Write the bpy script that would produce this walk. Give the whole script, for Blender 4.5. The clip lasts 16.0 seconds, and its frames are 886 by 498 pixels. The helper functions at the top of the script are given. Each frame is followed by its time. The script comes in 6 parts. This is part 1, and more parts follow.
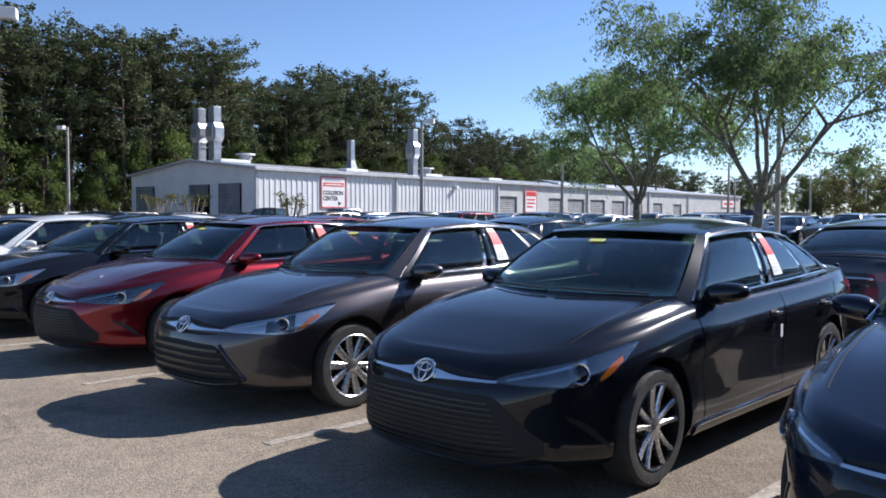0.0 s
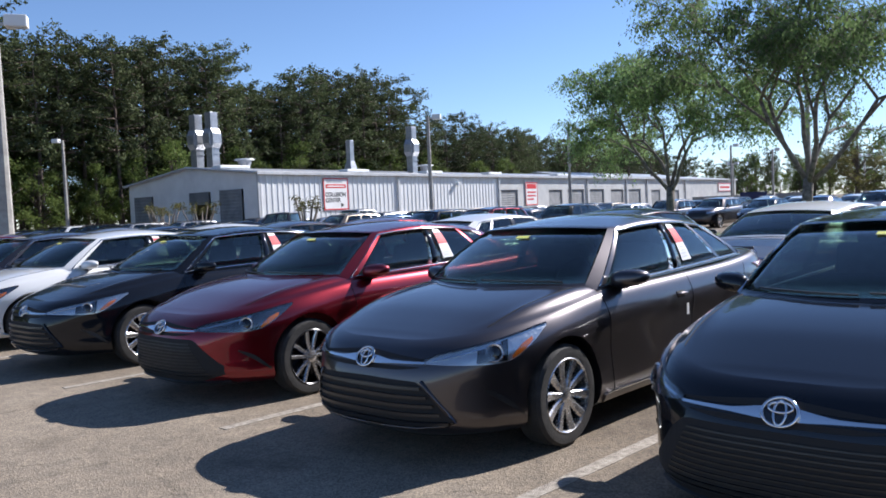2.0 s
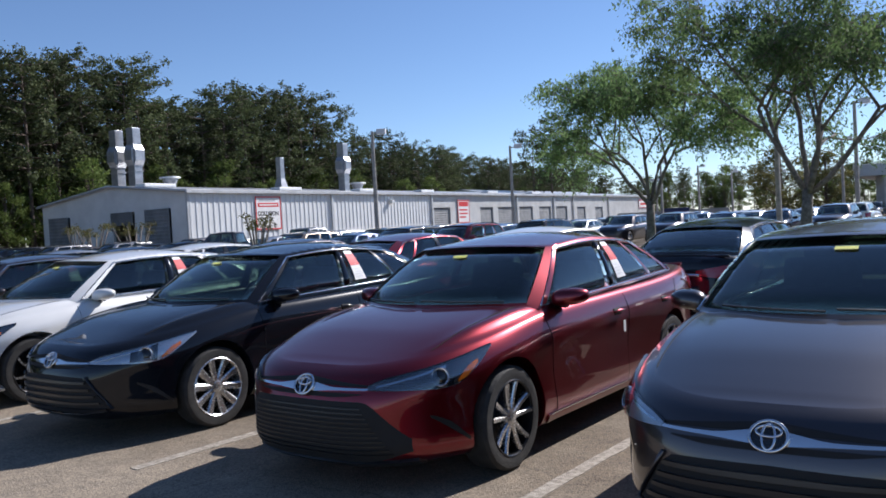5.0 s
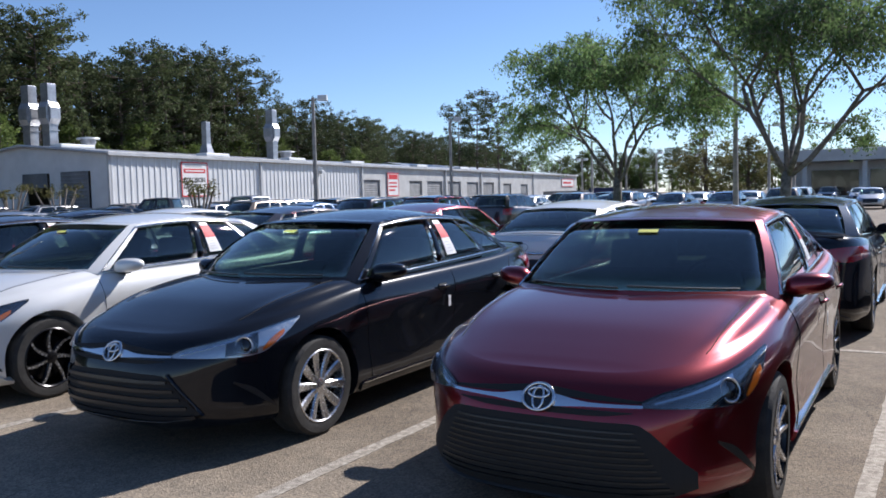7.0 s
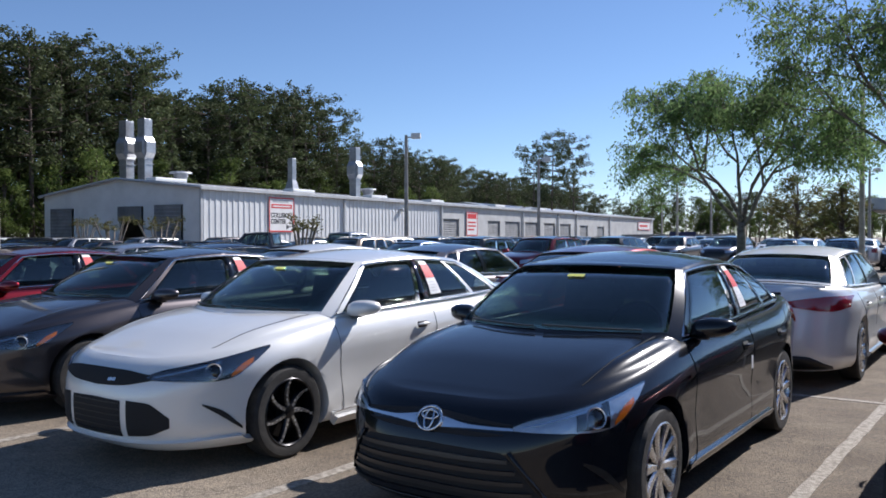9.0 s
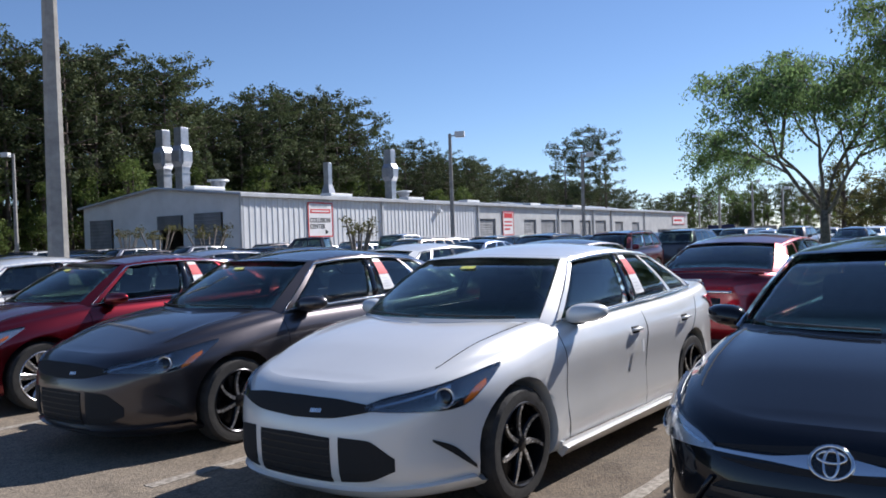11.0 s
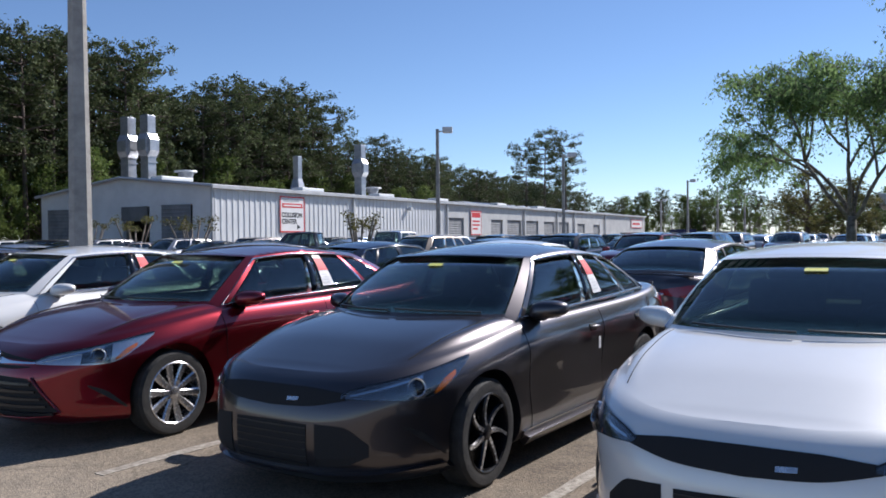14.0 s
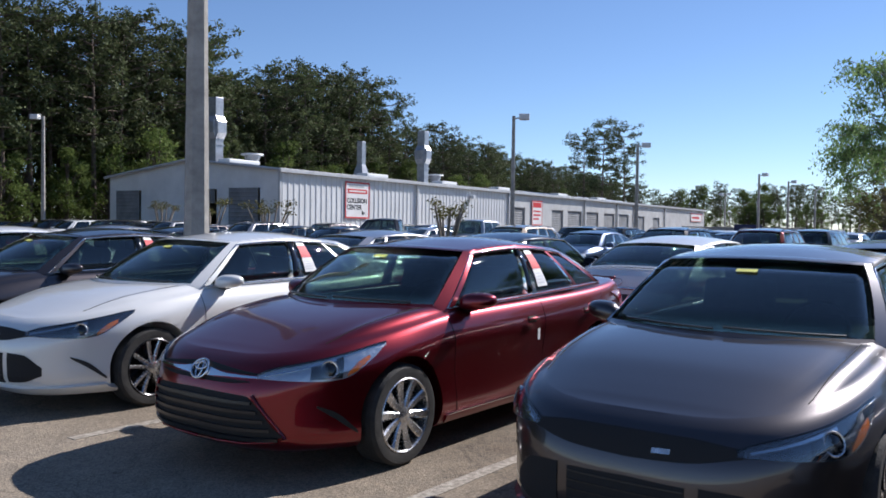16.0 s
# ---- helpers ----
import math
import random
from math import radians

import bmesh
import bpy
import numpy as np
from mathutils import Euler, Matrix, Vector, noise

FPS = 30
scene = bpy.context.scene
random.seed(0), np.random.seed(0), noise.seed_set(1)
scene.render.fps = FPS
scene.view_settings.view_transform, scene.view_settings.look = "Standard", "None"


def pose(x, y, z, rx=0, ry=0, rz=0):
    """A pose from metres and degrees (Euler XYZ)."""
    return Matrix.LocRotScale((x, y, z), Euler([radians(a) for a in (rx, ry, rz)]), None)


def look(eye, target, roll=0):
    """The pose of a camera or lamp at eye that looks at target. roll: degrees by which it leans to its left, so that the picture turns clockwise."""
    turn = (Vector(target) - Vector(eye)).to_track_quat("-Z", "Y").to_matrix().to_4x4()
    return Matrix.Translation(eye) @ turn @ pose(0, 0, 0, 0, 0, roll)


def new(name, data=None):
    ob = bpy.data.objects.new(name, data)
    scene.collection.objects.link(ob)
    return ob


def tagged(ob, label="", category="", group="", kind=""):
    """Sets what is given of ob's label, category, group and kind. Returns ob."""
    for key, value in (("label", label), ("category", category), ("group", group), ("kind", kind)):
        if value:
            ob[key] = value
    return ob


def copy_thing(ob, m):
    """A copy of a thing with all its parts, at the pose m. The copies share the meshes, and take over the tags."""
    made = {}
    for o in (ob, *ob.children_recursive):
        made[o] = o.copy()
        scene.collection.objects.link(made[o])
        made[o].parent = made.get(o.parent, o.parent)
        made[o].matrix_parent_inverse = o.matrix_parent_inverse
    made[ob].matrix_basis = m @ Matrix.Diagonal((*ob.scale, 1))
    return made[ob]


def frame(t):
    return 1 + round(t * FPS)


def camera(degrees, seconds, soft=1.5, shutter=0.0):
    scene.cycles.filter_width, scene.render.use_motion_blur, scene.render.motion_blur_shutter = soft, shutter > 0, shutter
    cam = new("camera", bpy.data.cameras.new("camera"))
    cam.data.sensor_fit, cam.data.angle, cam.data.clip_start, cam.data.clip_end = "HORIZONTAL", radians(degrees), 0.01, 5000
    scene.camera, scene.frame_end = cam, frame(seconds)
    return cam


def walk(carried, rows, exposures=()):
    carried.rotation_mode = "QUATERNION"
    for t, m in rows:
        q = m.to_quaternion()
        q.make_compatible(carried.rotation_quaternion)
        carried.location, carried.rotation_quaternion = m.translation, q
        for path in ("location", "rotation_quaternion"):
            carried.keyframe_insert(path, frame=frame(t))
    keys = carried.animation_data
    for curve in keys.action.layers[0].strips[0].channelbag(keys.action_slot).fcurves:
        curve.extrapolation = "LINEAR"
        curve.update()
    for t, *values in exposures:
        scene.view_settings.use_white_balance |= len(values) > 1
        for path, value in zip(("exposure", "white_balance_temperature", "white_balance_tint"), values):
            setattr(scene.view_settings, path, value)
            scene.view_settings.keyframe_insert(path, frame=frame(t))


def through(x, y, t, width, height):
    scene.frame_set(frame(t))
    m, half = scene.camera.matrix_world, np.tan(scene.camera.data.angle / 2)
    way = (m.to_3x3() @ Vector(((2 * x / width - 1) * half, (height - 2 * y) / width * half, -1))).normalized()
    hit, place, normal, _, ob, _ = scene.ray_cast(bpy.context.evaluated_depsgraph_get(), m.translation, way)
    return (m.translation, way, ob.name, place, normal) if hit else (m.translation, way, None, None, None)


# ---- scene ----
cam = camera(56.2, 16.0, soft=1.75)
PATH = [
    (0, (-0.228, 0.556, 1.509), (-1.59, 2.018, 1.425), 0.2),
    (0.5, (-0.679, 0.444, 1.513), (-1.988, 1.954, 1.437), -0.7),
    (1, (-1.192, 0.429, 1.504), (-2.543, 1.9, 1.42), -2.6),
    (1.5, (-1.641, 0.373, 1.535), (-3.083, 1.756, 1.447), -2.8),
    (2, (-2.051, 0.289, 1.571), (-3.396, 1.766, 1.478), -2.5),
    (2.5, (-2.569, 0.327, 1.568), (-3.878, 1.836, 1.473), -3.9),
    (3, (-3.025, 0.241, 1.569), (-4.267, 1.809, 1.545), -2.6),
    (3.5, (-3.515, 0.247, 1.564), (-4.719, 1.843, 1.51), -2.3),
    (4, (-4.01, 0.277, 1.592), (-5.279, 1.823, 1.555), -2.6),
    (4.5, (-4.502, 0.271, 1.599), (-5.697, 1.873, 1.533), -1.8),
    (5, (-5.018, 0.401, 1.583), (-6.204, 2.011, 1.526), -3.1),
    (7.5, (-7.658, 0.516, 1.579), (-8.639, 2.254, 1.443), -0.5),
    (8, (-8.098, 0.417, 1.573), (-9.075, 2.161, 1.491), 0.6),
    (8.5, (-8.562, 0.383, 1.577), (-9.565, 2.111, 1.477), 0.5),
    (9, (-9.079, 0.437, 1.596), (-10.225, 2.075, 1.567), -0.1),
    (11.5, (-11.301, 0.578, 1.527), (-12.498, 2.18, 1.502), -1.9),
    (12, (-11.746, 0.506, 1.517), (-12.956, 2.098, 1.509), -0.3),
    (12.5, (-12.177, 0.454, 1.526), (-13.352, 2.071, 1.456), -0.4),
    (13, (-12.61, 0.418, 1.563), (-13.855, 1.983, 1.532), -0.8),
    (13.5, (-13.049, 0.356, 1.56), (-14.177, 2.004, 1.471), -0.9),
    (14, (-13.495, 0.4, 1.54), (-14.589, 2.074, 1.511), -0.6),
    (14.5, (-13.979, 0.459, 1.548), (-15.09, 2.122, 1.516), 0.2),
    (15, (-14.438, 0.494, 1.56), (-15.469, 2.205, 1.466), 0.2),
    (15.5, (-14.968, 0.573, 1.578), (-16.081, 2.233, 1.502), 0.0),
    (16, (-15.459, 0.494, 1.578), (-16.644, 2.104, 1.521), 0.8),
]
walk(cam, [(t, look(eye, target, roll)) for t, eye, target, roll in PATH],
     exposures=[(0, 0.76, 6100, 15), (3.6, 0.72, 6100, 15), (5.0, 0.48, 6100, 15), (7.4, 0.58, 6100, 15), (8.5, 0.45, 6100, 15), (16, 0.46, 6100, 15)])

# ---- world, sun, exposure ----
SUN = Vector((0.35, 1.30, 1.02)).normalized()
world = bpy.data.worlds.new("world")
scene.world = world
world.use_nodes = True
wn = world.node_tree.nodes
sky = wn.new("ShaderNodeTexSky")
sky.sky_type = "NISHITA"
sky.sun_disc = False
sky.sun_elevation = math.asin(SUN.z)
sky.sun_rotation = math.atan2(SUN.x, SUN.y)
sky.dust_density = 0.0
sky.air_density = 0.8
sky.ozone_density = 4.0
wn["Background"].inputs["Strength"].default_value = 0.088
world.node_tree.links.new(sky.outputs[0], wn["Background"].inputs["Color"])
sun = new("sun", bpy.data.lights.new("sun", "SUN"))
sun.data.energy, sun.data.angle, sun.data.color = 5.0, radians(0.53), (1.0, 0.95, 0.87)
sun.matrix_world = look(SUN * 100, (0, 0, 0))


# ---- materials ----
def principled(name, color, rough=0.5, metal=0.0, **extra):
    m = bpy.data.materials.new(name)
    m.use_nodes = True
    b = m.node_tree.nodes["Principled BSDF"]
    b.inputs["Base Color"].default_value = (*color, 1)
    b.inputs["Roughness"].default_value = rough
    b.inputs["Metallic"].default_value = metal
    for k, v in extra.items():
        b.inputs[k.replace("_", " ")].default_value = v
    return m


def vary(m, color_a, color_b, scale, detail=6.0, bump=0.0, bump_scale=None, rough=None, low=0.35, high=0.65, coords="Object"):
    """Noise between two colours at one scale, with fine relief."""
    t = m.node_tree
    n, l = t.nodes, t.links
    b = n["Principled BSDF"]
    tc = n.new("ShaderNodeTexCoord")
    a = n.new("ShaderNodeTexNoise")
    a.inputs["Scale"].default_value = scale
    a.inputs["Detail"].default_value = detail
    a.inputs["Roughness"].default_value = 0.62
    l.new(tc.outputs[coords], a.inputs["Vector"])
    r = n.new("ShaderNodeValToRGB")
    r.color_ramp.elements[0].position, r.color_ramp.elements[1].position = low, high
    r.color_ramp.elements[0].color, r.color_ramp.elements[1].color = (*color_a, 1), (*color_b, 1)
    l.new(a.outputs["Fac"], r.inputs["Fac"])
    l.new(r.outputs[0], b.inputs["Base Color"])
    if bump:
        f = n.new("ShaderNodeTexNoise")
        f.inputs["Scale"].default_value = bump_scale or scale * 6
        f.inputs["Detail"].default_value = 5
        l.new(tc.outputs[coords], f.inputs["Vector"])
        bm_ = n.new("ShaderNodeBump")
        bm_.inputs["Strength"].default_value = bump
        bm_.inputs["Distance"].default_value = 0.02
        l.new(f.outputs["Fac"], bm_.inputs["Height"])
        l.new(bm_.outputs[0], b.inputs["Normal"])
    if rough:
        q = n.new("ShaderNodeMapRange")
        q.inputs["To Min"].default_value, q.inputs["To Max"].default_value = rough
        l.new(a.outputs["Fac"], q.inputs["Value"])
        l.new(q.outputs[0], b.inputs["Roughness"])
    return m


def paint(name, color, metal, rough, dust=0.012, coat=1.0):
    """Car paint: pigment with flakes under a clear coat, and a thin film of dust."""
    m = principled(name, color, rough, metal, Coat_Weight=coat, Coat_Roughness=0.045, Coat_IOR=1.5, Specular_IOR_Level=0.5 if coat == 1.0 else 0.05)
    t = m.node_tree
    n, l = t.nodes, t.links
    b = n["Principled BSDF"]
    tc = n.new("ShaderNodeTexCoord")
    a = n.new("ShaderNodeTexNoise")
    a.inputs["Scale"].default_value = 3.0
    a.inputs["Detail"].default_value = 8
    l.new(tc.outputs["Object"], a.inputs["Vector"])
    f = n.new("ShaderNodeTexNoise")
    f.inputs["Scale"].default_value = 900
    l.new(tc.outputs["Object"], f.inputs["Vector"])
    mx = n.new("ShaderNodeMix")
    mx.data_type = "RGBA"
    mx.inputs["A"].default_value = (*color, 1)
    mx.inputs["B"].default_value = (*[min(1, c * 1.12 + dust) for c in color], 1)
    l.new(a.outputs["Fac"], mx.inputs["Factor"])
    l.new(mx.outputs["Result"], b.inputs["Base Color"])
    q = n.new("ShaderNodeMapRange")
    q.inputs["To Min"].default_value, q.inputs["To Max"].default_value = max(0.05, rough - 0.05), rough + 0.05
    l.new(f.outputs["Fac"], q.inputs["Value"])
    l.new(q.outputs[0], b.inputs["Roughness"])
    c = n.new("ShaderNodeMapRange")
    c.inputs["To Min"].default_value, c.inputs["To Max"].default_value = 0.01, 0.05
    l.new(a.outputs["Fac"], c.inputs["Value"])
    l.new(c.outputs[0], b.inputs["Coat Roughness"])
    return m


def glass(name, tint, gloss=1.0):
    """Tinted pane: see-through with a sharp reflection by Fresnel."""
    m = bpy.data.materials.new(name)
    m.use_nodes = True
    t = m.node_tree
    n, l = t.nodes, t.links
    n.remove(n["Principled BSDF"])
    tr = n.new("ShaderNodeBsdfTransparent")
    tr.inputs[0].default_value = (*tint, 1)
    gl = n.new("ShaderNodeBsdfGlossy")
    gl.inputs["Roughness"].default_value = 0.015
    gl.inputs["Color"].default_value = (gloss, gloss, gloss, 1)
    lw = n.new("ShaderNodeLayerWeight")
    pw = n.new("ShaderNodeMath")
    pw.operation = "POWER"
    pw.inputs[1].default_value = 4.5
    l.new(lw.outputs["Facing"], pw.inputs[0])
    fr = n.new("ShaderNodeMath")
    fr.operation = "MULTIPLY_ADD"
    fr.inputs[1].default_value, fr.inputs[2].default_value = 0.92, 0.075
    l.new(pw.outputs[0], fr.inputs[0])
    mx = n.new("ShaderNodeMixShader")
    l.new(fr.outputs[0], mx.inputs[0])
    l.new(tr.outputs[0], mx.inputs[1])
    l.new(gl.outputs[0], mx.inputs[2])
    l.new(mx.outputs[0], n["Material Output"].inputs[0])
    return m


PAINT_BLACK = paint("paint_black", (0.0060, 0.0072, 0.0105), 0.0, 0.22, 0.0010, 0.8)
PAINT_NAVY = paint("paint_navy", (0.0065, 0.0090, 0.020), 0.0, 0.22, 0.0010, 0.8)
PAINT_GRAY = paint("paint_gray", (0.064, 0.056, 0.059), 0.88, 0.34, 0.002)
PAINT_RED = paint("paint_red", (0.175, 0.0028, 0.010), 0.88, 0.30, 0.002)
PAINT_WHITE = paint("paint_white", (0.70, 0.70, 0.68), 0.15, 0.35)
PAINT_SILVER = paint("paint_silver", (0.42, 0.42, 0.43), 0.85, 0.32)
PAINT_BLUE = paint("paint_blue", (0.02, 0.05, 0.12), 0.6, 0.32)
PAINT_TAN = paint("paint_tan", (0.22, 0.18, 0.14), 0.7, 0.34)
GLASS = glass("tinted_glass", (0.50, 0.57, 0.55))
GLASS_FRONT = glass("windscreen_glass", (0.47, 0.56, 0.50))
LENS = glass("lens_plastic", (0.93, 0.95, 0.96))
CHROME = principled("chrome", (0.78, 0.78, 0.79), 0.09, 1.0)
ALLOY = vary(principled("alloy", (0.62, 0.62, 0.63), 0.25, 0.9), (0.5, 0.5, 0.5), (0.68, 0.68, 0.69), 30, rough=(0.18, 0.34))
ALLOY_DARK = principled("alloy_dark", (0.02, 0.02, 0.022), 0.25, 0.6)
RUBBER = vary(principled("rubber", (0.02, 0.02, 0.02), 0.8), (0.013, 0.013, 0.013), (0.032, 0.03, 0.028), 14, bump=0.3, bump_scale=90)
TRIM_BLACK = vary(principled("black_plastic", (0.012, 0.012, 0.013), 0.4), (0.008, 0.008, 0.009), (0.02, 0.02, 0.02), 20, rough=(0.28, 0.5))
GLOSS_BLACK = principled("gloss_black", (0.006, 0.006, 0.007), 0.12, 0.0, Coat_Weight=0.6)
CAVITY = principled("dark_cavity", (0.012, 0.012, 0.013), 0.8)
INTERIOR = vary(principled("interior_cloth", (0.05, 0.05, 0.048), 0.85), (0.035, 0.035, 0.034), (0.07, 0.068, 0.062), 18, bump=0.3, bump_scale=300)
def faceted(m, scale, strength):
    """Small pressed facets, as in a lamp's reflector."""
    n, l = m.node_tree.nodes, m.node_tree.links
    tc, v, bp = n.new("ShaderNodeTexCoord"), n.new("ShaderNodeTexVoronoi"), n.new("ShaderNodeBump")
    v.inputs["Scale"].default_value = scale
    bp.inputs["Strength"].default_value, bp.inputs["Distance"].default_value = strength, 0.01
    l.new(tc.outputs["Object"], v.inputs["Vector"])
    l.new(v.outputs["Distance"], bp.inputs["Height"])
    l.new(bp.outputs[0], n["Principled BSDF"].inputs["Normal"])
    return m


LAMP_HOUSING = faceted(principled("lamp_housing", (0.62, 0.64, 0.68), 0.28, 0.8), 30, 0.3)
LAMP_DARK = faceted(principled("smoked_lamp_housing", (0.10, 0.105, 0.115), 0.25, 0.8), 30, 0.35)
AMBER = principled("amber_plastic", (0.85, 0.20, 0.015), 0.15, 0.0, Coat_Weight=1.0)
RED_LENS = principled("red_lens", (0.30, 0.006, 0.012), 0.12, 0.0, Coat_Weight=1.0)
PAPER = vary(principled("paper_white", (0.8, 0.8, 0.8), 0.6), (0.72, 0.72, 0.72), (0.84, 0.84, 0.83), 9)
PAPER_RED = vary(principled("paper_red", (0.65, 0.03, 0.04), 0.6), (0.58, 0.02, 0.03), (0.72, 0.05, 0.06), 9)
PAPER_YELLOW = principled("paper_yellow", (0.75, 0.75, 0.16), 0.6)
INK = principled("ink", (0.02, 0.02, 0.02), 0.7)
SEAM = principled("panel_gap", (0.004, 0.004, 0.004), 0.9)


def asphalt_material():
    m = principled("asphalt", (0.2, 0.19, 0.18), 0.92)
    t = m.node_tree
    n, l = t.nodes, t.links
    b = n["Principled BSDF"]
    tc = n.new("ShaderNodeTexCoord")

    def noise_at(scale, detail, rough=0.6):
        a = n.new("ShaderNodeTexNoise")
        a.inputs["Scale"].default_value, a.inputs["Detail"].default_value, a.inputs["Roughness"].default_value = scale, detail, rough
        l.new(tc.outputs["Object"], a.inputs["Vector"])
        return a

    def ramp(src, p0, c0, p1, c1):
        r = n.new("ShaderNodeValToRGB")
        r.color_ramp.elements[0].position, r.color_ramp.elements[1].position = p0, p1
        r.color_ramp.elements[0].color, r.color_ramp.elements[1].color = (*c0, 1), (*c1, 1)
        l.new(src, r.inputs["Fac"])
        return r

    def mix(kind, fac, a, c):
        x = n.new("ShaderNodeMix")
        x.data_type, x.blend_type = "RGBA", kind
        x.inputs["Factor"].default_value = fac
        l.new(a, x.inputs["A"])
        l.new(c, x.inputs["B"])
        return x.outputs["Result"]

    big = ramp(noise_at(0.35, 6).outputs["Fac"], 0.3, (0.190, 0.158, 0.122), 0.7, (0.296, 0.252, 0.199))
    mid = ramp(noise_at(5.0, 6, 0.7).outputs["Fac"], 0.3, (0.75, 0.75, 0.75), 0.7, (1.12, 1.1, 1.06))
    v = n.new("ShaderNodeTexVoronoi")
    v.inputs["Scale"].default_value = 95
    l.new(tc.outputs["Object"], v.inputs["Vector"])
    stone = ramp(v.outputs["Color"], 0.15, (0.55, 0.54, 0.52), 0.85, (1.5, 1.47, 1.4))
    stain = ramp(noise_at(1.3, 4, 0.5).outputs["Fac"], 0.63, (1, 1, 1), 0.75, (0.62, 0.60, 0.58))
    c = mix("MULTIPLY", 1.0, big.outputs[0], mid.outputs[0])
    c = mix("MULTIPLY", 0.8, c, stone.outputs[0])
    c = mix("MULTIPLY", 0.7, c, stain.outputs[0])
    # tyre dirt and dripped oil along the stalls
    sep = n.new("ShaderNodeSeparateXYZ")
    l.new(tc.outputs["Object"], sep.inputs[0])
    band = n.new("ShaderNodeMapRange")
    band.interpolation_type = "SMOOTHSTEP"
    band.inputs["From Min"].default_value, band.inputs["From Max"].default_value = 2.9, 5.4
    l.new(sep.outputs["Y"], band.inputs["Value"])
    blot = n.new("ShaderNodeMath")
    blot.operation = "MULTIPLY"
    l.new(band.outputs[0], blot.inputs[0])
    l.new(noise_at(0.9, 7, 0.7).outputs["Fac"], blot.inputs[1])
    c = mix("MULTIPLY", 1.0, c, ramp(blot.outputs[0], 0.12, (1, 1, 1), 0.62, (0.50, 0.46, 0.42)).outputs[0])
    # fine cracks
    cr = n.new("ShaderNodeTexVoronoi")
    cr.feature = "DISTANCE_TO_EDGE"
    cr.inputs["Scale"].default_value = 0.55
    warp = noise_at(2.2, 4)
    add = n.new("ShaderNodeVectorMath")
    add.operation = "MULTIPLY_ADD"
    add.inputs[1].default_value = (0.5, 0.5, 0.5)
    l.new(warp.outputs["Color"], add.inputs[0])
    l.new(tc.outputs["Object"], add.inputs[2])
    l.new(add.outputs[0], cr.inputs["Vector"])
    crk = ramp(cr.outputs["Distance"], 0.0, (0.45, 0.44, 0.42), 0.006, (1, 1, 1))
    c = mix("MULTIPLY", 0.7, c, crk.outputs[0])
    l.new(c, b.inputs["Base Color"])
    bp = n.new("ShaderNodeBump")
    bp.inputs["Strength"].default_value, bp.inputs["Distance"].default_value = 0.6, 0.006
    l.new(v.outputs["Distance"], bp.inputs["Height"])
    l.new(bp.outputs[0], b.inputs["Normal"])
    return m


ASPHALT = asphalt_material()
LINE = vary(principled("worn_line_paint", (0.5, 0.48, 0.44), 0.85), (0.20, 0.172, 0.138), (0.40, 0.36, 0.30), 22, low=0.38, high=0.62, bump=0.3, bump_scale=140)
CONCRETE = vary(principled("concrete", (0.36, 0.34, 0.31), 0.9), (0.28, 0.265, 0.24), (0.42, 0.40, 0.36), 3.5, bump=0.35, bump_scale=60)
GRASS_SOIL = vary(principled("grass", (0.07, 0.12, 0.03), 0.95), (0.05, 0.09, 0.02), (0.13, 0.17, 0.05), 2.5, bump=0.6, bump_scale=40)
METAL_WHITE = vary(principled("white_metal_siding", (0.72, 0.73, 0.73), 0.45), (0.64, 0.65, 0.65), (0.76, 0.77, 0.77), 0.5, rough=(0.38, 0.55))
METAL_TRIM = vary(principled("grey_metal_trim", (0.5, 0.51, 0.52), 0.45), (0.42, 0.43, 0.44), (0.55, 0.56, 0.57), 0.8)
METAL_BEIGE = vary(principled("pale_metal_panel", (0.55, 0.55, 0.53), 0.5), (0.48, 0.48, 0.47), (0.6, 0.6, 0.58), 0.6)
ROOF_METAL = vary(principled("galvanised_roof", (0.55, 0.56, 0.57), 0.35, 0.5), (0.45, 0.46, 0.47), (0.6, 0.61, 0.62), 0.4)
GALV = vary(principled("galvanised_duct", (0.55, 0.56, 0.58), 0.38, 0.7), (0.30, 0.31, 0.33), (0.44, 0.45, 0.47), 2.0)
DOOR_GREY = vary(principled("shutter_grey", (0.2, 0.21, 0.22), 0.6), (0.16, 0.17, 0.18), (0.24, 0.25, 0.26), 1.2)
SIGN_WHITE = vary(principled("sign_white", (0.82, 0.81, 0.79), 0.5), (0.77, 0.76, 0.74), (0.84, 0.83, 0.82), 1.5)
SIGN_RED = principled("sign_red", (0.62, 0.03, 0.03), 0.5)
SIGN_BLACK = principled("sign_black", (0.02, 0.02, 0.02), 0.5)
SIGN_BLUE = principled("sign_navy", (0.02, 0.03, 0.10), 0.5)
BARK = vary(principled("bark", (0.14, 0.115, 0.09), 0.95), (0.10, 0.085, 0.07), (0.24, 0.21, 0.18), 8, bump=0.8, bump_scale=26)
BARK_PINE = vary(principled("pine_bark", (0.11, 0.085, 0.065), 0.95), (0.07, 0.05, 0.04), (0.16, 0.125, 0.10), 3, bump=0.8, bump_scale=12)


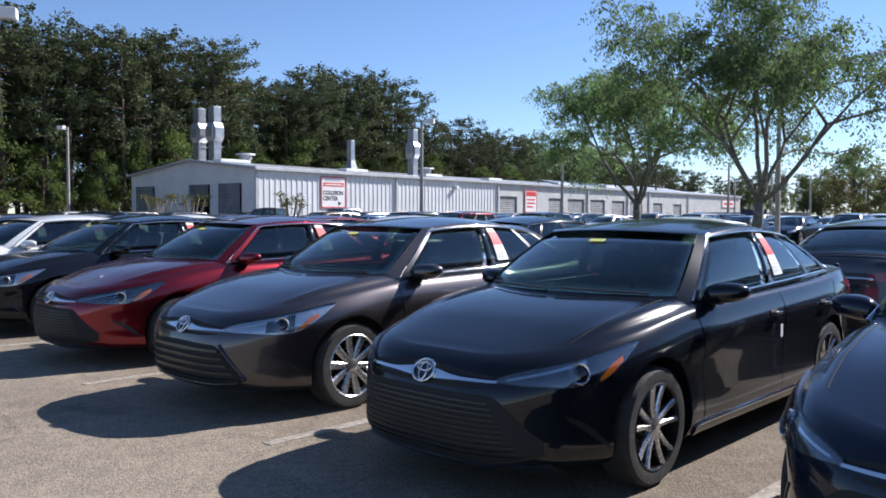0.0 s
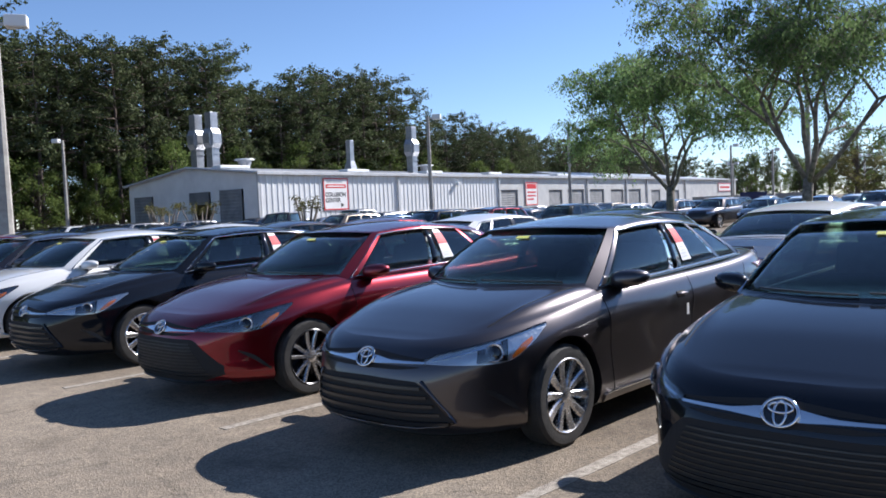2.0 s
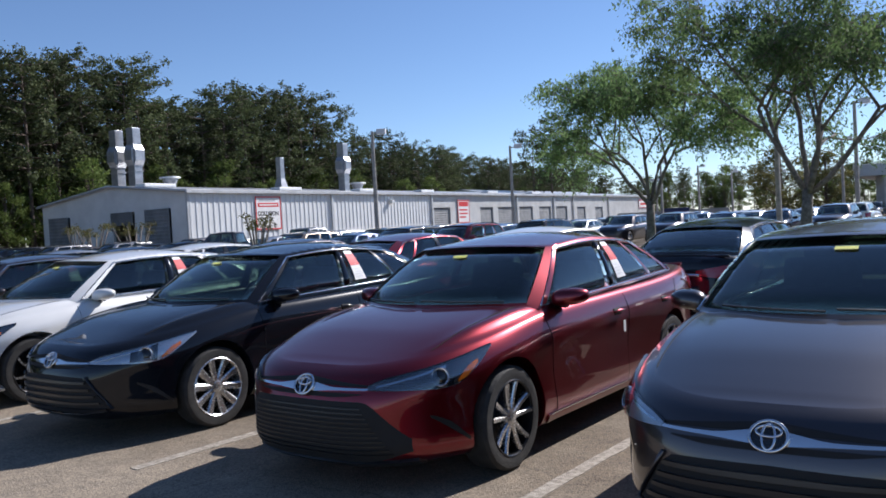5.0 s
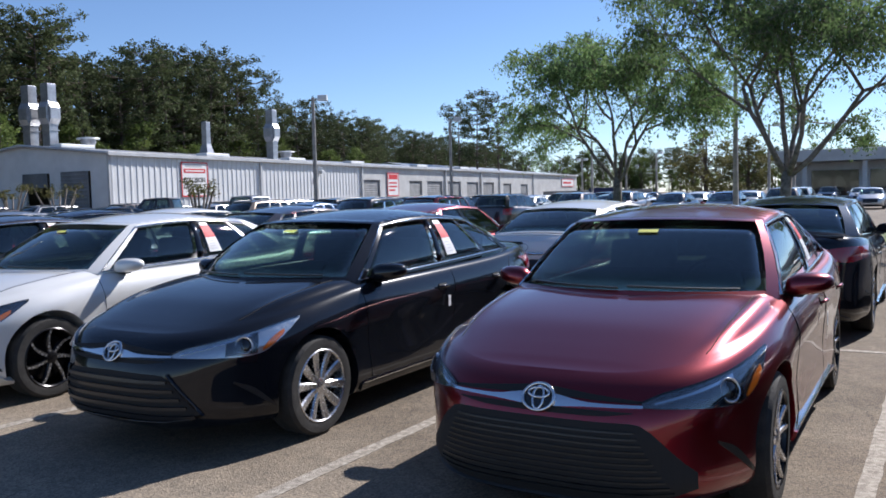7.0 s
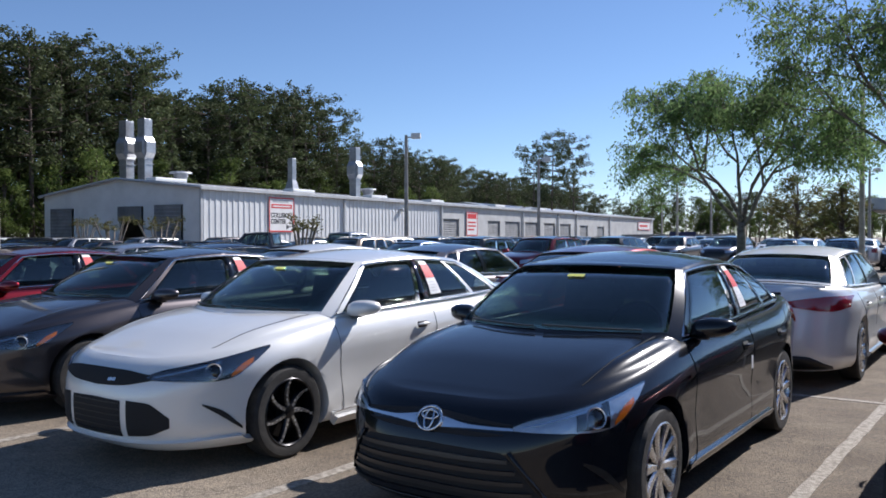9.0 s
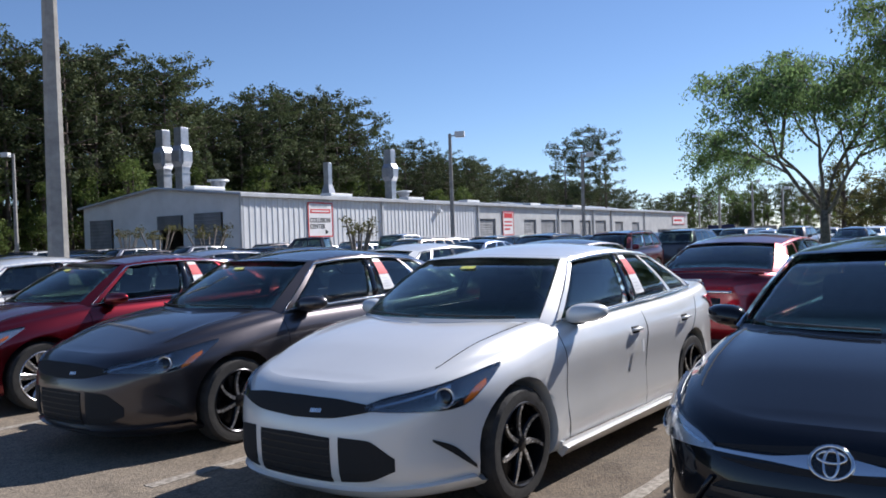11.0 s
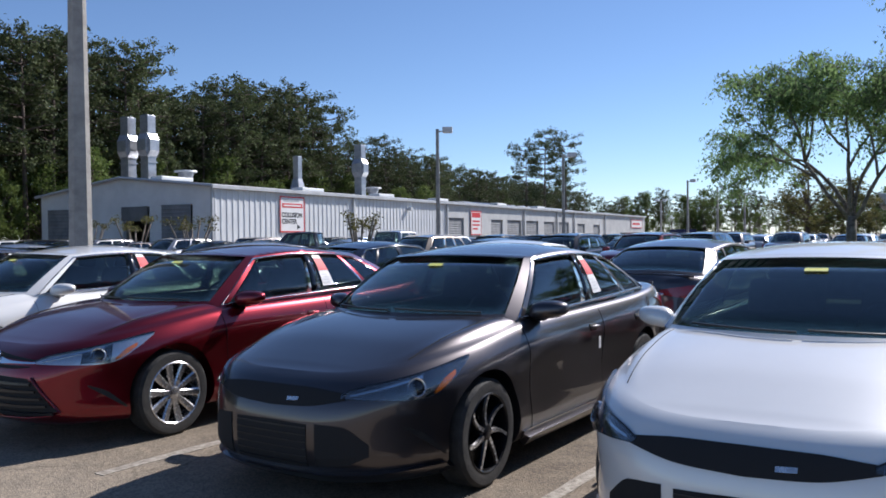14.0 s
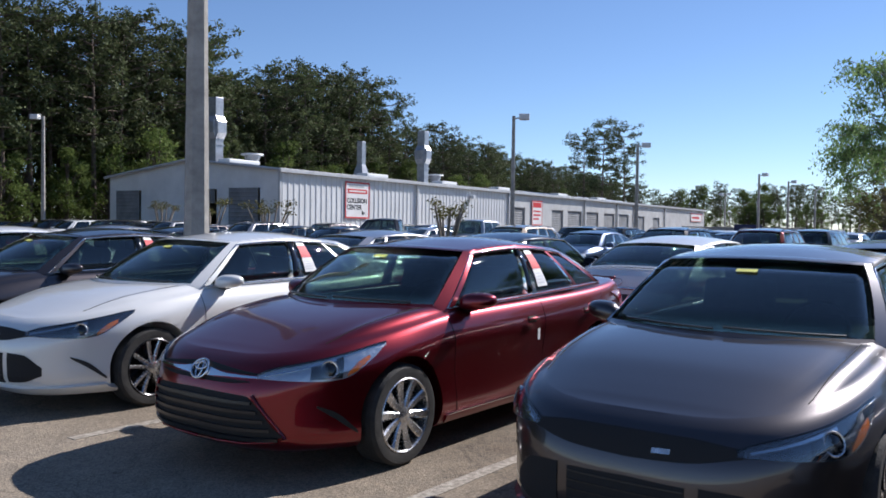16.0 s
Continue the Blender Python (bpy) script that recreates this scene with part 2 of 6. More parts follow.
def leaf_material(name, dark, light, through=0.35):
    m = principled(name, dark, 0.7, 0.0, Specular_IOR_Level=0.15)
    t = m.node_tree
    n, l = t.nodes, t.links
    b = n["Principled BSDF"]
    g = n.new("ShaderNodeNewGeometry")
    r = n.new("ShaderNodeValToRGB")
    r.color_ramp.elements[0].color, r.color_ramp.elements[1].color = (*dark, 1), (*light, 1)
    l.new(g.outputs["Random Per Island"], r.inputs["Fac"])
    oi = n.new("ShaderNodeObjectInfo")
    hs = n.new("ShaderNodeHueSaturation")
    mr = n.new("ShaderNodeMapRange")
    mr.inputs["To Min"].default_value, mr.inputs["To Max"].default_value = 0.75, 1.3
    l.new(oi.outputs["Random"], mr.inputs["Value"])
    l.new(mr.outputs[0], hs.inputs["Value"])
    l.new(r.outputs[0], hs.inputs["Color"])
    l.new(hs.outputs[0], b.inputs["Base Color"])
    tl = n.new("ShaderNodeBsdfTranslucent")
    l.new(hs.outputs[0], tl.inputs["Color"])
    mx = n.new("ShaderNodeMixShader")
    mx.inputs[0].default_value = through
    l.new(b.outputs[0], mx.inputs[1])
    l.new(tl.outputs[0], mx.inputs[2])
    l.new(mx.outputs[0], n["Material Output"].inputs[0])
    return m


LEAF_ELM = leaf_material("elm_leaves", (0.085, 0.145, 0.055), (0.24, 0.345, 0.135), 0.5)
LEAF_PINE = leaf_material("pine_needles", (0.044, 0.060, 0.026), (0.110, 0.132, 0.056), 0.25)
LEAF_WOOD = leaf_material("broad_leaves", (0.06, 0.095, 0.024), (0.15, 0.19, 0.055), 0.4)
LEAF_OLIVE = leaf_material("olive_leaves", (0.085, 0.085, 0.028), (0.16, 0.15, 0.055), 0.35)


# ---- building helpers ----
def mesh_data(name, verts, faces, mat, smooth=False, sharp=None):
    me = bpy.data.meshes.new(name)
    me.from_pydata([tuple(v) for v in verts], [], [tuple(f) for f in faces])
    me.update()
    for m in (mat if isinstance(mat, (list, tuple)) else [mat]):
        me.materials.append(m)
    if smooth:
        me.polygons.foreach_set("use_smooth", [True] * len(me.polygons))
        if sharp:
            me.set_sharp_from_angle(angle=radians(sharp))
    return me


def part(name, data, parent, label=""):
    """One mesh object under a thing or under a part."""
    ob = new(name, data)
    ob.parent = parent
    return tagged(ob, label)


def thing(name, m, label, category, group="", kind=""):
    """An Empty at the base of a thing, which parents its parts."""
    ob = new(name)
    ob.matrix_basis = m
    ob.empty_display_size = 0.2
    return tagged(ob, label, category, group, kind)


class Shell:
    """Verts and faces gathered for one mesh."""

    def __init__(self):
        self.v, self.f = [], []

    def add(self, verts, faces):
        k = len(self.v)
        self.v += [tuple(v) for v in verts]
        self.f += [tuple(i + k for i in f) for f in faces]
        return self

    def box(self, lo, hi, bevel=0.0, m=None):
        bm = bmesh.new()
        bmesh.ops.create_cube(bm, size=1)
        for v in bm.verts:
            v.co = Vector([lo[i] + (hi[i] - lo[i]) * (v.co[i] + 0.5) for i in range(3)])
        if bevel:
            bmesh.ops.bevel(bm, geom=list(bm.edges), offset=bevel, segments=2, affect="EDGES", profile=0.5)
        if m is not None:
            bm.transform(m)
        bm.verts.index_update()
        self.add([v.co[:] for v in bm.verts], [[v.index for v in f.verts] for f in bm.faces])
        bm.free()
        return self

    def tube(self, pts, radii, sides=8, closed=False):
        pts = [Vector(p) for p in pts]
        if not isinstance(radii, (list, tuple)):
            radii = [radii] * len(pts)
        n = len(pts)
        verts, faces = [], []
        up = Vector((0, 0, 1))
        for i, p in enumerate(pts):
            a = pts[(i - 1) % n] if (closed or i) else p
            c = pts[(i + 1) % n] if (closed or i < n - 1) else p
            d = (c - a).normalized()
            s = d.cross(up if abs(d.z) < 0.95 else Vector((1, 0, 0))).normalized()
            u = s.cross(d)
            for k in range(sides):
                q = 2 * math.pi * k / sides
                verts.append(p + (s * math.cos(q) + u * math.sin(q)) * radii[i])
        for i in range(n if closed else n - 1):
            j = (i + 1) % n
            for k in range(sides):
                kk = (k + 1) % sides
                faces.append((i * sides + k, i * sides + kk, j * sides + kk, j * sides + k))
        if not closed:
            faces.append(tuple(range(sides))[::-1])
            faces.append(tuple((n - 1) * sides + k for k in range(sides)))
        return self.add(verts, faces)

    def lathe(self, profile, axis="x", seg=40, closed=True):
        """Turns a profile of (along, radius) round an axis through the origin."""
        verts, faces = [], []
        n = len(profile)
        for i in range(seg):
            q = 2 * math.pi * i / seg
            for a, r in profile:
                c, s = r * math.cos(q), r * math.sin(q)
                verts.append((a, c, s) if axis == "x" else (c, s, a))
        for i in range(seg):
            j = (i + 1) % seg
            for k in range(n if closed else n - 1):
                kk = (k + 1) % n
                faces.append((i * n + k, j * n + k, j * n + kk, i * n + kk))
        return self.add(verts, faces)

    def grid(self, rows, back=None):
        """A sheet of points row by row; with back, a second sheet and a closed rim make it solid."""
        a, b_ = len(rows), len(rows[0])
        verts = [p for r in rows for p in r]
        faces = [(i * b_ + j, i * b_ + j + 1, (i + 1) * b_ + j + 1, (i + 1) * b_ + j) for i in range(a - 1) for j in range(b_ - 1)]
        if back:
            k = len(verts)
            verts += [p for r in back for p in r]
            faces += [tuple(i + k for i in f[::-1]) for f in faces]
            ring = [j for j in range(b_)] + [i * b_ + b_ - 1 for i in range(1, a)] + [(a - 1) * b_ + j for j in range(b_ - 2, -1, -1)] + [i * b_ for i in range(a - 2, 0, -1)]
            for x, y in zip(ring, ring[1:] + ring[:1]):
                faces.append((y, x, x + k, y + k))
        return self.add(verts, faces)

    def mirror(self):
        k = len(self.v)
        self.v += [(-x, y, z) for x, y, z in self.v]
        self.f += [tuple(i + k for i in f[::-1]) for f in self.f]
        return self

    def data(self, name, mat, smooth=False, sharp=None):
        me = mesh_data(name, self.v, self.f, mat, smooth, sharp)
        bm = bmesh.new()
        bm.from_mesh(me)
        bmesh.ops.recalc_face_normals(bm, faces=bm.faces)
        bm.to_mesh(me)
        bm.free()
        if smooth and sharp:
            me.set_sharp_from_angle(angle=radians(sharp))
        return me


def curve_through(points):
    """A smooth function through (x, y) points."""
    xs, ys = [p[0] for p in points], [p[1] for p in points]
    sl = []
    for i in range(len(xs)):
        if i in (0, len(xs) - 1):
            j = 0 if i == 0 else i - 1
            sl.append((ys[j + 1] - ys[j]) / (xs[j + 1] - xs[j]))
        else:
            a = (ys[i] - ys[i - 1]) / (xs[i] - xs[i - 1])
            b_ = (ys[i + 1] - ys[i]) / (xs[i + 1] - xs[i])
            sl.append(0 if a * b_ <= 0 else 2 * a * b_ / (a + b_))

    def f(x):
        if x <= xs[0]:
            return ys[0]
        if x >= xs[-1]:
            return ys[-1]
        i = max(k for k in range(len(xs)) if xs[k] <= x)
        i = min(i, len(xs) - 2)
        h = xs[i + 1] - xs[i]
        t = (x - xs[i]) / h
        return (2 * t**3 - 3 * t**2 + 1) * ys[i] + (t**3 - 2 * t**2 + t) * h * sl[i] + (3 * t**2 - 2 * t**3) * ys[i + 1] + (t**3 - t**2) * h * sl[i + 1]

    return f


# ---- vehicles: nose towards -y, front axle at y = 0, wheels on z = 0 ----
SLAT = principled("slat_plastic", (0.018, 0.018, 0.020), 0.28)


BONNET = curve_through([(0, 1.0), (0.3, 0.985), (0.6, 0.90), (0.76, 0.76), (0.83, 0.655), (0.86, 0.64), (0.89, 0.655), (0.925, 0.60), (0.96, 0.40), (1, 0.0)])


class Car:
    """The surfaces of one model: a tub with a lid, and a cabin of ruled sides over it."""

    def __init__(self, width, nose, tail, wheelbase, radius, floor, rim, crown, cabin, m=3.2, n=5.0):
        self.w, self.yf, self.yr, self.wb, self.R, self.zb = width / 2, nose, tail, wheelbase, radius, floor
        self.rim, self.crown, self.cabin = curve_through(rim), curve_through(crown), cabin
        self.yc, self.flare = 1.45, 0.014
        self.m, self.n, self.rm, self.rn = m, n, 4.0, 6.0
        self.wv = curve_through([(0, 0.925), (0.06, 0.968), (0.2, 0.985), (0.42, 0.976), (0.58, 0.986), (0.74, 1.0), (0.80, 0.996), (0.88, 0.972), (0.95, 0.942), (0.985, 0.915), (1, 0.885)])
        self.fv = curve_through([(0, 0.12), (0.08, 0.045), (0.25, 0.005), (0.5, 0.0), (0.7, 0.015), (0.85, 0.05), (0.95, 0.10), (1, 0.17)])
        self.rv = curve_through([(0, 0.10), (0.12, 0.02), (0.35, 0.0), (0.6, 0.03), (0.8, 0.05), (0.95, 0.07), (1, 0.13)])

    def at(self, th, v, off=0.0):
        """The point of the tub at the angle th (0 nose, pi tail) and height share v, off metres proud."""
        def raw(th, v):
            w = self.w * self.wv(v)
            if th <= math.pi / 2:
                ly = self.yc - (self.yf + self.fv(v))
                x = w * max(0, math.sin(th)) ** (2 / self.m)
                y = self.yc - ly * max(0, math.cos(th)) ** (2 / self.n)
            else:
                p = math.pi - th
                ly = self.yr - self.rv(v) - self.yc
                x = w * max(0, math.sin(p)) ** (2 / self.rm)
                y = self.yc + ly * max(0, math.cos(p)) ** (2 / self.rn)
            z = self.zb + (self.rim(y) - self.zb) * v
            if x > 0.5:
                for yw in (0, self.wb):
                    d = math.hypot(y - yw, z - self.R)
                    x += self.flare * math.exp(-((d - self.R - 0.05) / 0.10) ** 2) * min(1, (x - 0.5) / 0.25)
            return Vector((x, y, z))
        p = raw(th, v)
        if off:
            e = 0.01
            a = raw(min(math.pi, th + e), v) - raw(max(0, th - e), v)
            b_ = raw(th, min(1, v + e)) - raw(th, max(0, v - e))
            nrm = a.cross(b_)
            if nrm.length > 1e-9:
                p = p + nrm.normalized() * off
        return p

    def front(self, x, z, off=0.0):
        x = min(abs(x), self.w * 0.985)
        y, v = self.yf, 0.5
        for _ in range(4):
            v = min(1, max(0, (z - self.zb) / (self.rim(y) - self.zb)))
            th = math.asin(min(1, (x / (self.w * self.wv(v)))) ** (self.m / 2))
            y = self.at(th, v).y
        return self.at(th, v, off)

    def side(self, y, z, off=0.0):
        v = min(1, max(0, (z - self.zb) / (self.rim(y) - self.zb)))
        if y <= self.yc:
            ly = self.yc - (self.yf + self.fv(v))
            th = math.acos(min(1, (self.yc - y) / ly) ** (self.n / 2))
        else:
            ly = self.yr - self.rv(v) - self.yc
            th = math.pi - math.acos(min(1, (y - self.yc) / ly) ** (self.rn / 2))
        return self.at(th, v, off)

    def rear(self, x, z, off=0.0):
        y, v, th = self.yr, 0.5, math.pi
        for _ in range(4):
            v = min(1, max(0, (z - self.zb) / (self.rim(y) - self.zb)))
            th = math.pi - math.asin(min(1, (abs(x) / (self.w * self.wv(v)))) ** (self.rm / 2))
            y = self.at(th, v).y
        return self.at(th, v, off)

    def lid(self, x, y):
        v = self.w * self.wv(1)
        if y <= self.yc:
            q = min(1, (self.yc - y) / (self.yc - self.yf - self.fv(1))) ** (self.n / 2)
            xr = v * math.sin(math.acos(q)) ** (2 / self.m)
        else:
            q = min(1, (y - self.yc) / (self.yr - self.rv(1) - self.yc)) ** (self.rn / 2)
            xr = v * math.sin(math.acos(q)) ** (2 / self.rm)
        xr = max(0.05, xr)
        return self.rim(y) + self.crown(y) * self.swell(abs(x) / xr, y) * min(1, xr / 0.5)

    def swell(self, u, y):
        """How the lid rises from its edge (u = 1) to the middle: over the bonnet a crest along the wing, then nearly flat."""
        plain = 1 - min(1, u) ** (2.2 if y > 1.0 else 3.6)
        k = min(1, max(0, (1.0 - y) / 0.5)) * min(1, max(0, (y + 0.62) / 0.45))
        return plain + (BONNET(min(1, u)) - plain) * k

    # -- tub --
    def tub(self, nth=72, vs=(0, 0.04, 0.1, 0.2, 0.32, 0.45, 0.57, 0.68, 0.78, 0.86, 0.92, 0.96, 0.985, 1)):
        ths = [math.pi * i / nth for i in range(nth + 1)]
        half = [[self.at(t, v) for v in vs] for t in ths]
        s = Shell()
        nv = len(vs)
        ring = [[tuple(p) for p in col] for col in half] + [[(-p.x, p.y, p.z) for p in col] for col in half[-2:0:-1]]
        cnt = len(ring)
        verts = [p for col in ring for p in col]
        faces = []
        for i in range(cnt):
            j = (i + 1) % cnt
            for k in range(nv - 1):
                faces.append((i * nv + k, j * nv + k, j * nv + k + 1, i * nv + k + 1))
        us = (0.98, 0.955, 0.925, 0.895, 0.87, 0.84, 0.78, 0.68, 0.5, 0.25, 0.0)
        us += tuple(-u for u in us[-2::-1])
        K = len(us)
        rows = {}
        for i in range(1, nth):
            l, r = i, cnt - i
            a, b_ = Vector(verts[l * nv + nv - 1]), Vector(verts[r * nv + nv - 1])
            row = [l * nv + nv - 1]
            for k in range(1, K + 1):
                x = a.x * us[k - 1]
                xr = max(0.05, abs(a.x))
                z = a.z + self.crown(a.y) * self.swell(abs(us[k - 1]), a.y) * min(1, xr / 0.5)
                verts.append((x, a.y, z))
                row.append(len(verts) - 1)
            row.append(r * nv + nv - 1)
            rows[i] = row
        for i in range(1, nth - 1):
            for k in range(K + 1):
                faces.append((rows[i][k], rows[i + 1][k], rows[i + 1][k + 1], rows[i][k + 1]))
        for k in range(K + 1):
            faces.append((nv - 1, rows[1][k], rows[1][k + 1]))
            faces.append((nth * nv + nv - 1, rows[nth - 1][k + 1], rows[nth - 1][k]))
        faces.append(tuple(i * nv for i in range(cnt))[::-1])
        s.add(verts, faces)
        return s

    # -- cabin --
    def rail(self, which, seg, t):
        """A point of the cabin's base (0) or roof edge (1), by segment and share."""
        c = self.cabin
        b_ = which == 0
        if seg == "front":
            x, y, z, hx, hy, hz = c["fb"] if b_ else c["ft"]
            return Vector((hx * t, y + (hy - y) * t**2.2, z + (hz - z) * t**2))
        if seg == "rear":
            x, y, z, hx, hy, hz = c["rb"] if b_ else c["rt"]
            t = 1 - t
            return Vector((hx * t, y + (hy - y) * t**2.2, z + (hz - z) * t**2))
        f0 = self.rail(which, "front", 1)
        r0 = self.rail(which, "rear", 0)
        s0, s1 = (Vector(c["sb0"]), Vector(c["sb1"])) if b_ else (Vector(c["st0"]), Vector(c["st1"]))
        if seg == "a":
            return f0.lerp(s0, t)
        if seg == "c":
            return s1.lerp(r0, t)
        p = s0.lerp(s1, t)
        bow = c["bow"][0 if b_ else 1]
        return p + Vector((0.02 if b_ else 0.025, 0, bow)) * (4 * t * (1 - t))

    def cab(self, seg, t, h, off=0.0):
        p = self.rail(0, seg, t).lerp(self.rail(1, seg, t), h)
        k = 4 * h * (1 - h)
        if seg in ("front", "rear"):
            sgn = -1 if seg == "front" else 1
            nrm = Vector((0.25 * t if seg == "front" else 0.25 * (1 - t), sgn * 0.55, 0.8)).normalized()
        elif seg == "side":
            nrm = Vector((0.93, 0, 0.36))
        else:
            nrm = Vector((0.75, -0.4 if seg == "a" else 0.4, 0.5)).normalized()
        return p + nrm * (0.028 * k + off)

    def greenhouse(self, glazed):
        """Pillars, rails and roof skin, with openings where the panes go. glazed: (seg, t0, t1, h0, h1)."""
        s = Shell()
        hs = sorted({0.0, 0.25, 0.5, 0.75, 1.0} | {g[3] for g in glazed} | {g[4] for g in glazed})
        for seg, cnt in (("front", 8), ("a", 2), ("side", 14), ("c", 3), ("rear", 8)):
            ts = sorted({i / cnt for i in range(cnt + 1)} | {g[1] for g in glazed if g[0] == seg} | {g[2] for g in glazed if g[0] == seg})
            verts = [self.cab(seg, t, h) for t in ts for h in hs]
            nh = len(hs)
            faces = []
            for i in range(len(ts) - 1):
                for k in range(nh - 1):
                    tm, hm = (ts[i] + ts[i + 1]) / 2, (hs[k] + hs[k + 1]) / 2
                    if any(g[0] == seg and g[1] < tm < g[2] and g[3] < hm < g[4] for g in glazed):
                        continue
                    faces.append((i * nh + k, (i + 1) * nh + k, (i + 1) * nh + k + 1, i * nh + k + 1))
            s.add(verts, faces)
        s.mirror()
        edge = [self.cab("a", i / 4, 1) for i in range(5)] + [self.cab("side", i / 28, 1) for i in range(1, 29)] + [self.cab("c", i / 3, 1) for i in (1, 2, 3)]
        y0, y1 = edge[0].y, edge[-1].y
        rows = []
        for p in edge:
            t = (p.y - y0) / (y1 - y0)
            bump = self.cabin["crown"] * math.sin(math.pi * min(1, max(0, t))) ** 1.15
            row = []
            for k in range(17):
                u = 1 - k / 8
                f, r = self.cab("front", abs(u), 1), self.cab("rear", 1 - abs(u), 1)
                y = p.y + (f.y - y0) * (1 - t) + (r.y - y1) * t
                z = p.z + (f.z - edge[0].z) * (1 - t) ** 2 + (r.z - edge[-1].z) * t**2 + bump * (1 - abs(u) ** 2.4)
                row.append(Vector((u * p.x, y, z)))
            rows.append(row)
        s.grid(rows)
        return s

    def pane(self, seg, t0, t1, h0, h1, off=-0.004, cnt=10, both=True, thick=0.004):
        s = Shell()
        if off < 0:
            h0, h1, off = max(0.005, h0 - 0.022), min(0.985, h1 + 0.022), off - 0.003
            if seg == "side":
                t0, t1 = t0 - 0.008, t1 + 0.008
        a = [[self.cab(seg, t0 + (t1 - t0) * i / cnt, h0 + (h1 - h0) * k / 4, off) for k in range(5)] for i in range(cnt + 1)]
        b_ = [[self.cab(seg, t0 + (t1 - t0) * i / cnt, h0 + (h1 - h0) * k / 4, off - thick) for k in range(5)] for i in range(cnt + 1)]
        if seg in ("front", "rear") and both:
            def flip(rows):
                return [[Vector((-p.x, p.y, p.z)) for p in r] for r in rows]
            if seg == "front":
                a, b_ = flip(a)[::-1] + a[1:], flip(b_)[::-1] + b_[1:]
            else:
                a, b_ = a + flip(a)[::-1][1:], b_ + flip(b_)[::-1][1:]
        return s.grid(a, b_)

    def skin(self, pts_lo, pts_hi, fn, off, deep=0.012, cnt=12, rows=4):
        """A solid patch on the tub between two lines of (u, z) pairs; fn is front, side or rear."""
        lo, hi = curve_through(pts_lo), curve_through(pts_hi)
        u0, u1 = pts_lo[0][0], pts_lo[-1][0]
        def sheet(o):
            out = []
            for i in range(cnt + 1):
                u = u0 + (u1 - u0) * i / cnt
                out.append([fn(u, lo(u) + (hi(u) - lo(u)) * k / rows, o) for k in range(rows + 1)])
            return out
        return Shell().grid(sheet(off), sheet(off - deep))

    def corner(self, th_lo, lo, hi, off, deep=0.012, cnt=18, rows=5):
        """A solid patch round the front corner: th from th_lo[0] to th_lo[1], heights by share."""
        ks = [th_lo[0] + (th_lo[1] - th_lo[0]) * i / 60 for i in range(61)]
        run = [0.0]
        for p, q in zip(ks, ks[1:]):
            run.append(run[-1] + (self.at(q, 0.8) - self.at(p, 0.8)).length)
        def angle(s_):
            return float(np.interp(s_ * run[-1], run, ks))
        def place(th, z, o):
            y = 0
            for _ in range(3):
                v = min(1, max(0, (z - self.zb) / (self.rim(y) - self.zb)))
                y = self.at(th, v).y
            return self.at(th, v, o)
        f, g = curve_through(lo), curve_through(hi)
        def sheet(o):
            return [[place(angle(i / cnt), f(i / cnt) + (g(i / cnt) - f(i / cnt)) * k / rows, o) for k in range(rows + 1)] for i in range(cnt + 1)]
        return Shell().grid(sheet(off), sheet(off - deep))

    def wells(self, data):
        """Cuts the wheel wells out of the tub."""
        ob = new("cut", data)
        c = Shell()
        for y in (0, self.wb):
            for sx in (1, -1):
                prof = [(0.50, 0.0001), (0.50, self.R + 0.045), (1.2, self.R + 0.045), (1.2, 0.0001)]
                k = Shell().lathe(prof, "x", 36, closed=False)
                c.add([(sx * x, yy + y, z + self.R + 0.01) for x, yy, z in k.v], [f if sx > 0 else f[::-1] for f in k.f])
        cut = new("cutter", c.data("cutter", CAVITY))
        md = ob.modifiers.new("b", "BOOLEAN")
        md.object, md.operation, md.solver = cut, "DIFFERENCE", "EXACT"
        me = bpy.data.meshes.new_from_object(ob.evaluated_get(bpy.context.evaluated_depsgraph_get()))
        bpy.data.objects.remove(ob)
        bpy.data.objects.remove(cut)
        me.materials.clear()
        for mm in data.materials:
            me.materials.append(mm)
        me.polygons.foreach_set("use_smooth", [True] * len(me.polygons))
        me.polygons.foreach_set("material_index", [0] * len(me.polygons))
        me.set_sharp_from_angle(angle=radians(32))
        return me


SEDAN = Car(1.82, -0.985, 3.88, 2.775, 0.335, 0.19,
            [(-0.985, 0.735), (-0.8, 0.772), (-0.6, 0.808), (-0.33, 0.852), (-0.1, 0.885), (0.2, 0.925), (0.5, 0.958), (0.8, 0.972), (1.6, 0.985), (2.6, 1.01), (3.2, 1.045), (3.6, 1.07), (3.88, 1.04)],
            [(-0.985, 0.0), (-0.815, 0.002), (-0.7, 0.016), (-0.55, 0.038), (-0.3, 0.072), (0.0, 0.088), (0.2, 0.090), (0.4, 0.080), (0.62, 0.045), (0.85, 0.02), (3.0, 0.02), (3.4, 0.03), (3.88, 0.01)],
            dict(fb=(0, 0.13, 1.008, 0.742, 0.455, 0.998), ft=(0, 0.97, 1.416, 0.575, 1.075, 1.394),
                 rb=(0, 3.40, 1.10, 0.64, 3.28, 1.065), rt=(0, 2.68, 1.405, 0.50, 2.62, 1.38),
                 sb0=(0.803, 0.535, 0.966), sb1=(0.757, 3.10, 1.045), st0=(0.606, 1.125, 1.386), st1=(0.560, 2.52, 1.362), bow=(-0.005, 0.046), crown=0.052))
